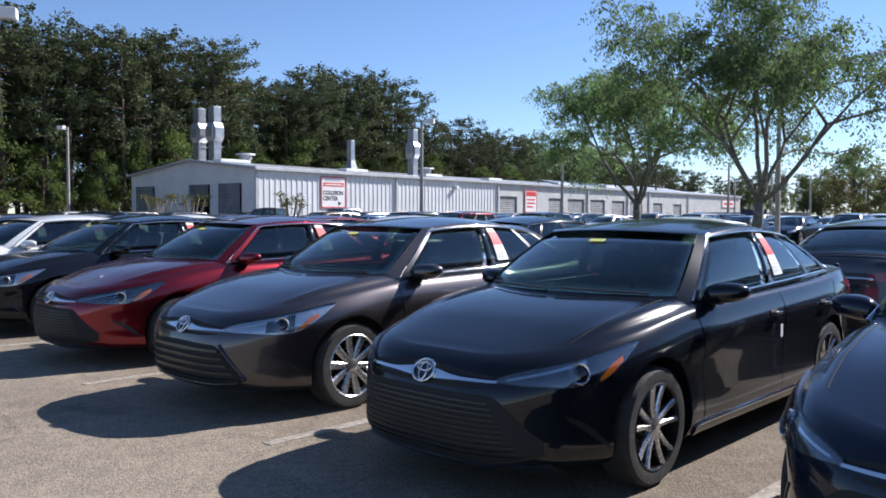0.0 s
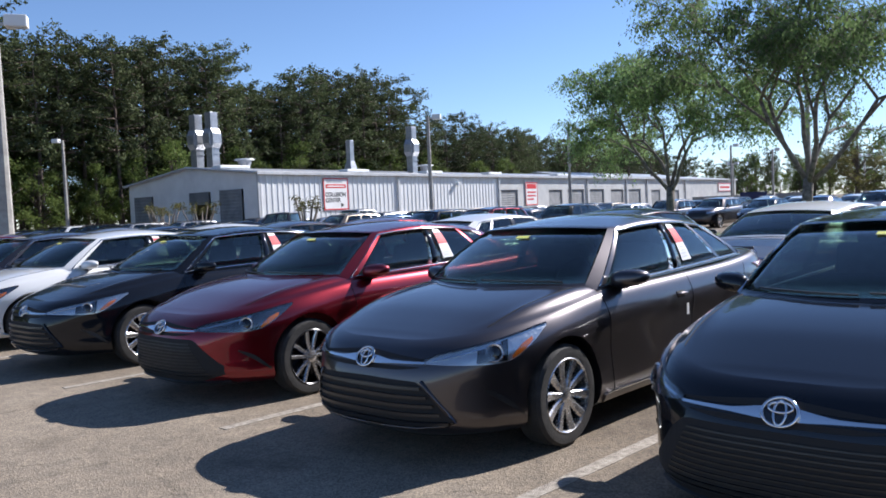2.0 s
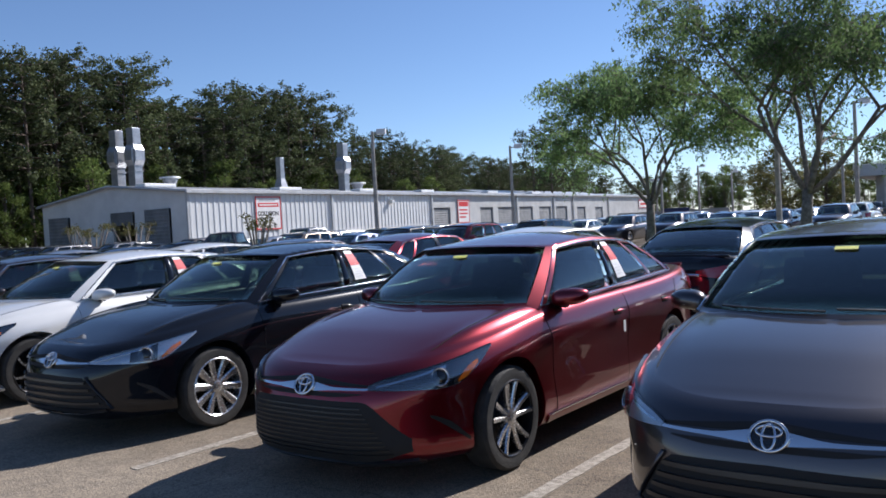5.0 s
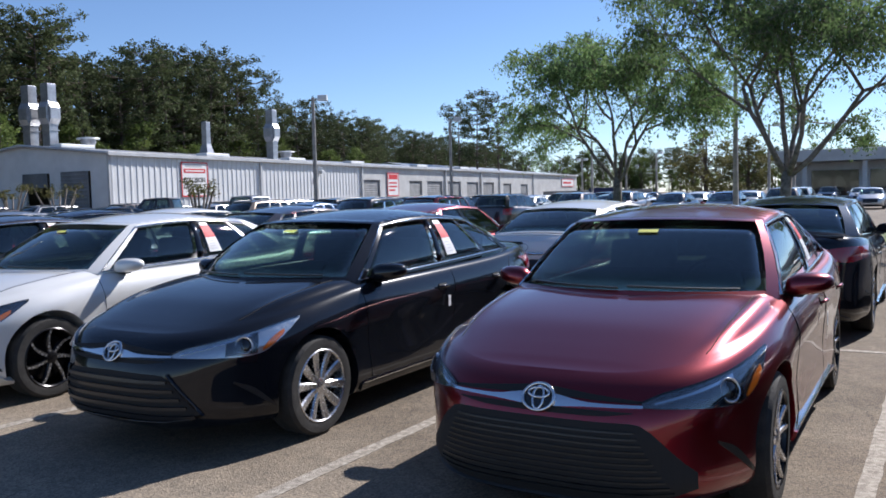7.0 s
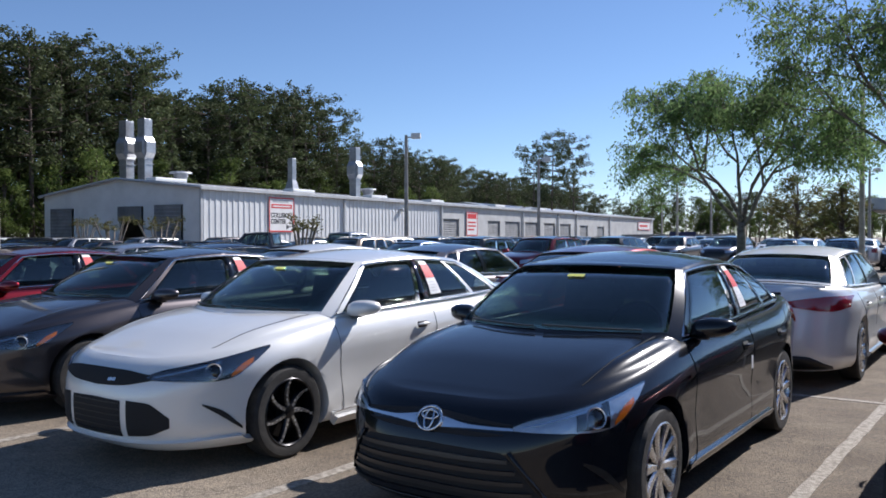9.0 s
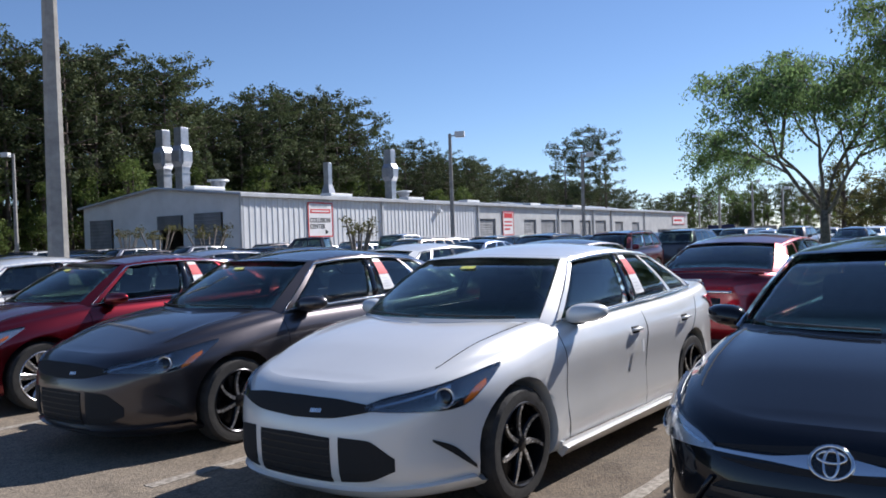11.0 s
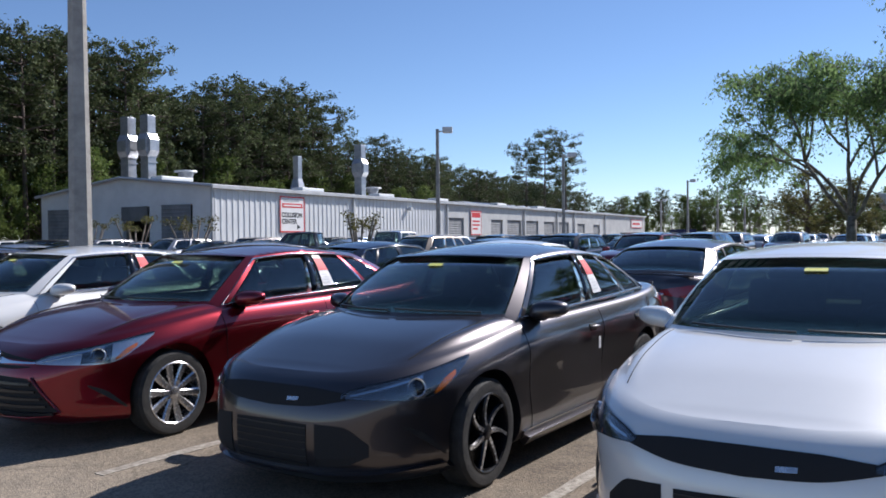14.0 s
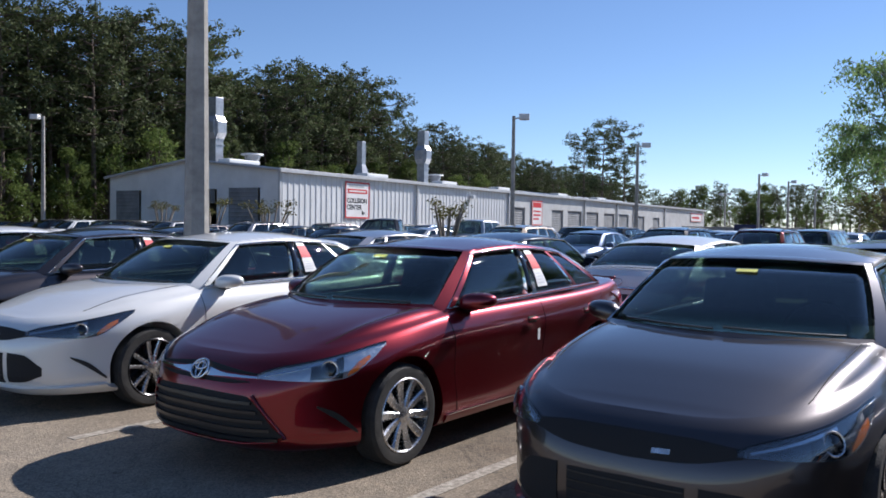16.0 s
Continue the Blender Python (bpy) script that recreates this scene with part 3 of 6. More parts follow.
SUV = Car(1.86, -0.95, 3.70, 2.70, 0.355, 0.26,
          [(-0.95, 0.86), (-0.7, 0.93), (-0.2, 1.0), (0.4, 1.05), (1.5, 1.07), (3.0, 1.12), (3.7, 1.12)],
          [(-0.95, 0.0), (-0.6, 0.06), (0.1, 0.08), (0.8, 0.05), (1.2, 0.02), (3.7, 0.01)],
          dict(fb=(0, 0.40, 1.12, 0.72, 0.66, 1.06), ft=(0, 1.12, 1.57, 0.55, 1.20, 1.545),
               rb=(0, 3.62, 1.12, 0.68, 3.52, 1.11), rt=(0, 3.28, 1.565, 0.56, 3.2, 1.55),
               sb0=(0.80, 0.80, 1.05), sb1=(0.77, 3.38, 1.11), st0=(0.61, 1.30, 1.535), st1=(0.60, 3.10, 1.535), bow=(0, 0.03), crown=0.05))
PICKUP = Car(1.94, -1.0, 4.6, 3.55, 0.385, 0.34,
             [(-1.0, 1.02), (-0.8, 1.08), (-0.3, 1.12), (0.4, 1.15), (1.5, 1.16), (3.0, 1.17), (4.6, 1.17)],
             [(-1.0, 0.0), (-0.7, 0.05), (0.1, 0.06), (0.8, 0.04), (1.2, 0.01), (4.6, 0.0)],
             dict(fb=(0, 0.52, 1.2, 0.76, 0.72, 1.16), ft=(0, 1.12, 1.80, 0.62, 1.18, 1.78),
                  rb=(0, 2.66, 1.18, 0.74, 2.62, 1.17), rt=(0, 2.50, 1.81, 0.62, 2.46, 1.79),
                  sb0=(0.84, 0.84, 1.15), sb1=(0.83, 2.56, 1.165), st0=(0.68, 1.28, 1.77), st1=(0.68, 2.38, 1.78), bow=(0, 0.02), crown=0.04), m=4.5, n=7.0)


def wheel_meshes(style, R):
    tyre = Shell().lathe([(-0.10, R * 0.70), (-0.108, R * 0.80), (-0.105, R * 0.93), (-0.085, R * 0.99), (-0.03, R), (0.03, R), (0.085, R * 0.99), (0.105, R * 0.93), (0.108, R * 0.80), (0.10, R * 0.70)], "x", 44)
    lip = Shell().lathe([(0.103, R * 0.735), (0.108, R * 0.715), (0.100, R * 0.685), (0.06, R * 0.665), (-0.09, R * 0.65), (-0.1, R * 0.70)], "x", 44, closed=False)
    well = Shell().lathe([(0.015, 0.0005), (0.015, R * 0.55), (-0.02, R * 0.66)], "x", 36, closed=False)
    hub = Shell().lathe([(0.098, 0.0005), (0.098, R * 0.11), (0.09, R * 0.16), (0.06, R * 0.2), (0.02, R * 0.2)], "x", 24, closed=False)
    r0, r1 = R * 0.12, R * 0.70
    spoke = Shell()
    if style == "swirl":
        n, w0, w1, tw = 7, 0.021, 0.015, 0.22
    elif style == "split":
        n, w0, w1, tw = 10, 0.016, 0.017, 0.0
    else:
        n, w0, w1, tw = 10, 0.022, 0.034, 0.0
    rows, back = [], []
    for i in range(6):
        t = i / 5
        r = r0 + (r1 - r0) * t
        a = tw * t * t
        w = w0 + (w1 - w0) * t
        x = 0.092 + 0.012 * t - 0.02 * math.sin(math.pi * t) * 0.4
        c, s_ = math.cos(a), math.sin(a)
        def p(o, dx):
            return (x + dx, r * s_ + o * c, r * c - o * s_)
        rows.append([p(-w, -0.010), p(-w * 0.6, 0), p(w * 0.6, 0), p(w, -0.010)])
        back.append([p(-w * 0.8, -0.035), p(-w * 0.5, -0.04), p(w * 0.5, -0.04), p(w * 0.8, -0.035)])
    spoke.grid(rows, back)
    pair = style == "split"
    angles = [2 * math.pi * (i + (0.22 if pair and i % 2 else 0.0)) / n for i in range(n)]
    mats = {"swirl": (ALLOY_DARK, ALLOY_DARK), "split": (ALLOY, ALLOY_DARK), "ten": (ALLOY, ALLOY), "sport": (ALLOY_DARK, ALLOY_DARK)}
    face, rim = mats.get(style, (ALLOY, ALLOY))
    return dict(tyre=tyre.data("tyre", RUBBER, True, 40), rim=lip.data("rim", rim, True, 40), well=well.data("wheel", ALLOY_DARK, True, 40),
                hub=hub.data("hub_cap", face, True, 40), spoke=spoke.data("spoke", face, True, 30), angles=angles)


WHEELS = {s: wheel_meshes(s, 0.335) for s in ("ten", "split", "swirl")}
for key, mat in (("swirl", ALLOY), ("split", ALLOY)):
    edge = Shell()
    for k in range(2):
        edge.add(*(lambda q: ([(x + 0.0015, y, z) for x, y, z in q.v], q.f))(Shell().add([tuple(v.co) for v in WHEELS[key]["spoke"].vertices][:24], [(i * 4 + 1 + k * 0, i * 4 + 2, i * 4 + 6, i * 4 + 5) for i in range(5)])))
        break
    WHEELS[key]["edge"] = edge.data("machined_face", mat, True)


def far_wheel(style):
    """Rim, hub and spokes in one mesh, for wheels further off."""
    w = WHEELS[style]
    if "joined" not in w:
        s = Shell()
        for a in w["angles"]:
            r = Matrix.Rotation(a, 3, "X")
            s.add([r @ v.co for v in w["spoke"].vertices], [p.vertices[:] for p in w["spoke"].polygons])
        for k in ("rim", "hub"):
            s.add([v.co for v in w[k].vertices], [p.vertices[:] for p in w[k].polygons])
        k = len(s.f)
        s.add([v.co for v in w["well"].vertices], [p.vertices[:] for p in w["well"].polygons])
        me = s.data("wheel", [w["spoke"].materials[0], ALLOY_DARK], True, 30)
        me.polygons.foreach_set("material_index", [0] * k + [1] * (len(me.polygons) - k))
        w["joined"] = me
    return w["joined"]


def add_wheels(root, car, style, full=True):
    w = WHEELS[style]
    k = car.R / 0.335
    for y in (0, car.wb):
        for sx in (1, -1):
            base = part("wheel", w["well"] if full else far_wheel(style), root)
            base.matrix_basis = Matrix.LocRotScale((sx * (car.w - 0.130), y, car.R), Euler((0.3 * y + 0.2, 0, math.pi if sx < 0 else 0)), (1, k, k))
            part("tyre", w["tyre"], base, "black rubber tyre")
            if not full:
                continue
            part("rim", w["rim"], base)
            part("hub_cap", w["hub"], base)
            for a in w["angles"]:
                sp = part("spoke", w["spoke"], base)
                sp.matrix_basis = Matrix.Rotation(a, 4, "X")
                if "edge" in w:
                    ed = part("machined_face", w["edge"], base, "bright machined spoke face")
                    ed.matrix_basis = Matrix.Rotation(a, 4, "X")


GLAZING = [("front", 0.0, 1.0, 0.04, 0.95), ("side", 0.03, 0.45, 0.07, 0.90), ("side", 0.50, 0.79, 0.07, 0.90), ("side", 0.815, 0.97, 0.07, 0.88), ("rear", 0.0, 1.0, 0.05, 0.94)]


def oval(cx, cz, rx, rz, fn, tube=0.006, off=0.012, cnt=28):
    s = Shell()
    pts = []
    for i in range(cnt):
        q = 2 * math.pi * i / cnt
        x, z = cx + rx * math.cos(q), cz + rz * math.sin(q)
        p = fn(abs(x), z, off)
        pts.append(Vector((x, p.y, p.z)))
    return s.tube(pts, tube, 6, closed=True)


def rounded(lo, hi, m=None, bevel=0.03):
    return Shell().box(lo, hi, bevel, m)


KIT = {}


def kit(name, make):
    """Meshes that several variants share are made once."""
    if name not in KIT:
        KIT[name] = make()
    return KIT[name]


def share_angle(c, t0, t1, s_):
    ks = [t0 + (t1 - t0) * i / 60 for i in range(61)]
    run = [0.0]
    for p, q in zip(ks, ks[1:]):
        run.append(run[-1] + (c.at(q, 0.8) - c.at(p, 0.8)).length)
    return float(np.interp(s_ * run[-1], run, ks))


def build_sedan(m, label, trim, style, near=True, group="sedans in the front row", stickers=True):
    """A sedan with its parts. trim: slats, mesh or kit (the face of the bumper)."""
    c = SEDAN
    P = PAINT_BLACK
    root = thing("sedan", m, label, "car", group)
    part("body", kit("body", lambda: c.wells(c.tub().data("body", P))), root)
    part("roof", kit("roof", lambda: welded(c.greenhouse(GLAZING).data("roof", P, True, 38))), root)
    part("windscreen", kit("ws", lambda: c.pane(*GLAZING[0]).data("windscreen", GLASS_FRONT, True)), root, "dark tinted windscreen")
    part("rear_window", kit("rw", lambda: c.pane(*GLAZING[4]).data("rear_window", GLASS, True)), root, "dark tinted rear window")
    for g in GLAZING[1:4]:
        me = kit("sw%s" % g[1], lambda: c.pane(*g).data("side_window", GLASS, True))
        part("side_window", me, root)
        o = part("side_window", kit("swm%s" % g[1], lambda: mirrored(me)), root)
    # cabin floor at the belt, dashboard, seats, steering wheel
    def cabin_floor():
        s = Shell()
        rows = []
        for i in range(25):
            row = []
            for k in range(13):
                u = 1 - k / 6
                x = 0.70 * u
                y0 = c.rail(0, "front", min(1, abs(x) / 0.742)).y + 0.06
                y = y0 + (3.20 - y0) * (i / 24) ** 1.3
                row.append(Vector((x, y, c.lid(x, y) + 0.010)))
            rows.append(row)
        return s.grid(rows).data("interior", INTERIOR, True)
    part("interior", kit("floor", cabin_floor), root, "dark cloth interior")
    def seat(y, z, wide):
        s = rounded((-wide, -0.07, 0.0), (wide, 0.07, 0.30), pose(0, y, z, -16), 0.05)
        return s
    for x in (0.36, -0.36):
        o = part("seat", kit("seat", lambda: seat(1.78, 0.93, 0.25).data("seat", INTERIOR, True, 60)), root)
        o.matrix_basis = pose(x, 0, 0)
        h = part("headrest", kit("hr", lambda: rounded((-0.13, -0.05, 0), (0.13, 0.05, 0.17), pose(0, 1.89, 1.20, -12), 0.045).data("headrest", INTERIOR, True, 60)), root)
        h.matrix_basis = pose(x, 0, 0)
    part("rear_seat", kit("rs", lambda: seat(2.80, 0.95, 0.60).data("rear_seat", INTERIOR, True, 60)), root)
    part("steering_wheel", kit("stw", lambda: Shell().tube([pose(0.36, 0.90, 0.99, -25) @ Vector((0.18 * math.cos(q), 0, 0.18 * math.sin(q))) for q in [2 * math.pi * i / 24 for i in range(24)]], 0.014, 6, True).data("steering_wheel", TRIM_BLACK, True)), root)
    # belt and arch trim, pillars, seams
    def side_trim():
        a = [c.cab("side", t / 20, 0.045, 0.006) for t in range(0, 21)]
        b_ = [c.cab("side", t / 20, 0.925, 0.006) for t in range(20, -1, -1)]
        return Shell().tube(a + b_, 0.008, 5, True).data("window_trim", CHROME, True)
    tr = kit("trim", side_trim)
    part("window_trim", tr, root, "thin chrome window surround")
    part("window_trim", kit("trim_m", lambda: mirrored(tr)), root)
    def pillar():
        return c.pane("side", 0.447, 0.503, 0.055, 0.915, 0.004, 2).data("door_pillar", GLOSS_BLACK, True)
    pl = kit("pillar", pillar)
    part("door_pillar", pl, root, "gloss black door pillar")
    part("door_pillar", kit("pillar_m", lambda: mirrored(pl)), root)
    seams = [
        [c.side(0.50 + 0.10 * (0.93 - z), z, 0.0005) for z in [0.27 + 0.66 * i / 16 for i in range(17)]],
        [c.side(1.78 + 0.05 * (z - 0.6), z, 0.0005) for z in [0.27 + 0.69 * i / 16 for i in range(17)]],
        [c.side(2.52 + (0.42 * ((z - 0.50) / 0.48) if z > 0.5 else 0.0) - (0.18 * (0.5 - z) if z < 0.5 else 0), z, 0.0005) for z in [0.27 + 0.71 * i / 16 for i in range(17)]],
    ]
    for k, line in enumerate(seams):
        sm = kit("seam%d" % k, lambda: Shell().tube(line, 0.0022, 4).data("door_gap", SEAM))
        part("door_gap", sm, root)
        part("door_gap", kit("seam_m%d" % k, lambda: mirrored(sm)), root)
    def hood_gap():
        pts = []
        for i in range(19):
            y = -0.50 + 0.88 * i / 18
            x = 0.640 + 0.055 * min(1, (y + 0.50) / 0.7) ** 0.7
            pts.append((x, y, c.lid(x, y) + 0.0005))
        return Shell().tube(pts, 0.0028, 4).data("bonnet_gap", SEAM)
    hg = kit("hood_gap", hood_gap)
    part("bonnet_gap", hg, root)
    part("bonnet_gap", kit("hood_gap_m", lambda: mirrored(hg)), root)
    sill = kit("sill", lambda: c.skin([(0.42, 0.215), (2.34, 0.215)], [(0.42, 0.262), (2.34, 0.262)], c.side, 0.014, 0.03, 14, 2).data("sill", P, True, 40))
    part("sill", sill, root)
    part("sill", kit("sill_m", lambda: mirrored(sill)), root)
    strip = kit("strip", lambda: c.skin([(0.45, 0.262), (2.34, 0.262)], [(0.45, 0.268), (2.34, 0.268)], c.side, 0.017, 0.02, 14, 1).data("sill_trim", CHROME, True, 40))
    part("sill_trim", strip, root, "bright sill strip")
    part("sill_trim", kit("strip_m", lambda: mirrored(strip)), root)
    # door handles
    for y in (1.58, 2.55):
        def handle():
            p = c.side(y, 0.83, 0.0)
            a = [c.side(y - 0.09 + 0.18 * i / 8, 0.835, 0.012 + 0.02 * math.sin(math.pi * i / 8) ** 0.5) for i in range(9)]
            return Shell().tube(a, [0.008 + 0.006 * math.sin(math.pi * i / 8) for i in range(9)], 8).data("door_handle", P, True)
        hd = kit("handle%s" % y, handle)
        part("door_handle", hd, root)
        part("door_handle", kit("handle_m%s" % y, lambda: mirrored(hd)), root)
        # near-black patch on the door skin, painted as the shade of the handle's hollow
        cup = kit("cup%s" % y, lambda: c.skin([(y - 0.06, 0.81), (y + 0.06, 0.81)], [(y - 0.06, 0.86), (y + 0.06, 0.86)], c.side, 0.002, 0.006, 6, 2).data("handle_recess", SEAM, True))
        part("handle_recess", cup, root)
        part("handle_recess", kit("cup_m%s" % y, lambda: mirrored(cup)), root)
    # wing mirrors
    def mirror_cap():
        bm = bmesh.new()
        bmesh.ops.create_uvsphere(bm, u_segments=20, v_segments=12, radius=1)
        for v in bm.verts:
            x, y, z = v.co
            y = (abs(y) ** 0.8) * (-0.11 if y < 0 else 0.03)
            k = 1 + 0.12 * x
            sx = math.copysign(abs(x) ** 0.8, x)
            sz = math.copysign(abs(z) ** 0.75, z)
            v.co = (0.925 + sx * 0.128, 0.78 + y * 0.9 + 0.04 * x, 1.022 + (sz * 0.074 * (1 - 0.22 * x) if z > 0 else sz * 0.052 * (1 - 0.1 * x)) + 0.018 * x)
        s = Shell()
        bm.verts.index_update()
        s.add([v.co[:] for v in bm.verts], [[v.index for v in f.verts] for f in bm.faces])
        bm.free()
        return s.data("mirror_cap", P, True, 50)
    mc = kit("mirror", mirror_cap)
    part("mirror_cap", mc, root)
    part("mirror_cap", kit("mirror_m", lambda: mirrored(mc)), root)
    ma = kit("arm", lambda: Shell().box((0.775, 0.73, 0.955), (0.90, 0.81, 0.985), 0.014).data("mirror_arm", TRIM_BLACK, True, 50))
    part("mirror_arm", ma, root)
    part("mirror_arm", kit("arm_m", lambda: mirrored(ma)), root)
    # head lamps
    t0 = math.asin((0.455 / 0.90) ** (c.m / 2))
    t1 = math.acos(((c.yc + 0.17) / (c.yc + 0.93)) ** (c.n / 2))
    lo = [(0, 0.648), (0.3, 0.636), (0.52, 0.628), (0.66, 0.640), (0.84, 0.725), (1, 0.812)]
    hi = [(0, 0.666), (0.10, 0.698), (0.25, 0.722), (0.5, 0.756), (0.75, 0.792), (0.9, 0.814), (1, 0.824)]
    arc = lambda s_: share_angle(c, t0, t1, s_)
    housing = LAMP_DARK if trim != "slats" else LAMP_HOUSING
    hl = kit("head" + trim, lambda: c.corner((t0, t1), lo, hi, 0.004, 0.02).data("headlamp", housing, True, 50))
    ln = kit("headlens", lambda: c.corner((t0, t1), [(a, b_ + 0.002) for a, b_ in lo], [(a, b_ - 0.002) for a, b_ in hi], 0.016, 0.003).data("headlamp_lens", LENS, True, 50))
    am = kit("amber", lambda: c.corner((arc(0.66), arc(0.84)), [(0, 0.650), (0.4, 0.676), (1, 0.738)], [(0, 0.668), (0.4, 0.722), (1, 0.760)], 0.013, 0.006, 12, 3).data("side_marker", AMBER, True, 50))
    inner = kit("inner_lamp", lambda: c.corner((arc(0.06), arc(0.56)), [(0, 0.660), (1, 0.738)], [(0, 0.668), (1, 0.752)], 0.011, 0.006, 10, 2).data("indicator", CHROME, True, 50))
    bez = kit("bezel", lambda: c.corner((arc(0.375), arc(0.62)), [(0, 0.640), (1, 0.640)], [(0, 0.722), (1, 0.762)], 0.009, 0.005, 8, 3).data("lamp_bezel", GLOSS_BLACK, True, 50))
    brow = kit("lamp_brow", lambda: c.corner((t0, t1), [(a, b_ - 0.004) for a, b_ in hi], [(a, b_ + 0.006) for a, b_ in hi], 0.012, 0.02, 18, 1).data("lamp_brow", GLOSS_BLACK, True, 50))
    def projector():
        s = Shell()
        th = arc(0.505)
        p = None
        y = -0.5
        for _ in range(3):
            v = (0.692 - c.zb) / (c.rim(y) - c.zb)
            y = c.at(th, v).y
        p = c.at(th, v, 0.005)
        n = (c.at(th, v, 0.05) - c.at(th, v, 0.0)).normalized()
        n = (n + Vector((0, -0.25, 0.0))).normalized()
        q = n.to_track_quat("X", "Z").to_matrix().to_4x4()
        k = Shell().lathe([(0.0, 0.046), (0.010, 0.046), (0.012, 0.052), (0.006, 0.056), (-0.01, 0.056), (-0.01, 0.046)], "x", 28)
        s.add([p + q.to_3x3() @ Vector(a) for a in k.v], k.f)
        g = Shell().lathe([(-0.01, 0.047), (0.003, 0.045), (0.010, 0.030), (0.013, 0.0005)], "x", 24, closed=False)
        lens = Shell().add([p + q.to_3x3() @ Vector(a) for a in g.v], g.f)
        return s.data("projector_ring", ALLOY, True, 40), lens.data("projector", GLOSS_BLACK, True, 60)
    pr, pl2 = kit("proj", projector)
    for nm, me in (("headlamp", hl), ("headlamp_lens", ln), ("side_marker", am), ("indicator", inner), ("lamp_bezel", bez), ("lamp_brow", brow), ("projector_ring", pr), ("projector", pl2)):
        lab = {"side_marker": "amber side marker", "headlamp_lens": "clear headlamp lens"}.get(nm, "")
        part(nm, me, root, lab)
        part(nm, kit("m_" + me.name, lambda: mirrored(me)), root)
    # face
    F = c.front
    if trim != "kit":
        both = lambda s: s.mirror()
        part("upper_grille", kit("ugr", lambda: both(c.skin([(0, 0.680), (0.46, 0.664)], [(0, 0.716), (0.46, 0.674)], F, 0.003, 0.012)).data("upper_grille", CAVITY)), root, "black upper grille")
        part("chrome_bar", kit("wing", lambda: both(c.skin([(0.07, 0.630), (0.25, 0.642), (0.46, 0.646)], [(0.07, 0.680), (0.25, 0.658), (0.46, 0.657)], F, 0.012, 0.016)).data("chrome_bar", CHROME, True, 50)), root, "chrome bar either side of the badge")
        part("lower_bar_gap", kit("lbg", lambda: both(c.skin([(0, 0.605), (0.25, 0.608), (0.42, 0.624)], [(0, 0.630), (0.25, 0.632), (0.42, 0.629)], F, 0.003, 0.012)).data("lower_bar_gap", CAVITY)), root)
        badge = part("badge", kit("badge", lambda: oval(0, 0.658, 0.075, 0.052, F, 0.0075, 0.02).data("badge", CHROME, True)), root, "oval chrome badge")
        part("badge_inner", kit("badge_in", lambda: oval(0, 0.656, 0.026, 0.044, F, 0.006, 0.02).add(*(lambda q: (q.v, q.f))(oval(0, 0.676, 0.05, 0.018, F, 0.006, 0.02))).data("badge_inner", CHROME, True)), badge)
        part("badge_plate", kit("badge_pl", lambda: both(c.skin([(0, 0.612), (0.04, 0.616), (0.07, 0.640)], [(0, 0.704), (0.04, 0.700), (0.07, 0.675)], F, 0.014, 0.016, 6)).data("badge_plate", GLOSS_BLACK, True, 50)), badge)
    if trim == "slats":
        part("grille", kit("lgr", lambda: Shell().add(*(lambda q: (q.v, q.f))(c.skin([(0, 0.262), (0.40, 0.268), (0.60, 0.30)], [(0, 0.555), (0.40, 0.545), (0.60, 0.31)], F, 0.003, 0.012, 16, 6))).mirror().data("grille", CAVITY)), root, "black lower grille with grey slats")
        for i in range(5):
            z = 0.292 + 0.053 * i
            half = 0.58 - 0.16 * (z - 0.29) / 0.26
            part("slat", kit("slat%d" % i, lambda: c.skin([(0, z - 0.012), (half, z - 0.008)], [(0, z + 0.013), (half, z + 0.010)], F, 0.020, 0.03, 12, 2).mirror().data("slat", SLAT, True, 40)), root)
        part("grille_rim", kit("lgrim", lambda: Shell().tube([F(0.0, 0.256, 0.01), F(0.2, 0.257, 0.01), F(0.40, 0.262, 0.01), F(0.56, 0.275, 0.01), F(0.615, 0.30, 0.01), F(0.58, 0.36, 0.01), F(0.52, 0.45, 0.01), F(0.45, 0.55, 0.01)], 0.010, 6).mirror().data("grille_rim", P, True)), root)
    elif trim == "mesh":
        # black sheet rises past the bars, standing in for shade on the bumper band
        part("grille", kit("mgr", lambda: c.skin([(0, 0.228), (0.45, 0.232), (0.66, 0.285)], [(0, 0.585), (0.42, 0.585), (0.66, 0.36)], F, 0.003, 0.012, 16, 6).mirror().data("grille", CAVITY)), root, "black mesh lower grille, extended up to darken the bumper band")
        for i in range(11):
            z = 0.275 + 0.027 * i
            half = 0.58 - 0.15 * (z - 0.27) / 0.27
            part("grille_bar", kit("mbar%d" % i, lambda: c.skin([(0, z - 0.004), (half, z - 0.004)], [(0, z + 0.004), (half, z + 0.004)], F, 0.010, 0.012, 10, 1).mirror().data("grille_bar", TRIM_BLACK)), root)
        part("lip_panel", kit("mlip", lambda: c.skin([(0, 0.190), (0.66, 0.20)], [(0, 0.224), (0.66, 0.232)], F, 0.016, 0.03, 14, 2).mirror().data("lip_panel", TRIM_BLACK, True, 40)), root)
    else:
        part("upper_grille", kit("kug", lambda: c.skin([(0, 0.592), (0.25, 0.604), (0.48, 0.644)], [(0, 0.700), (0.25, 0.698), (0.48, 0.676)], F, 0.010, 0.02, 14, 4).mirror().data("upper_grille", CAVITY, True, 50)), root, "matt black upper grille bar")
        part("badge", kit("kbadge", lambda: c.skin([(0.12, 0.622), (0.20, 0.626)], [(0.12, 0.642), (0.20, 0.646)], F, 0.015, 0.01, 4, 1).data("badge", ALLOY)), root, "small bright grille badge")
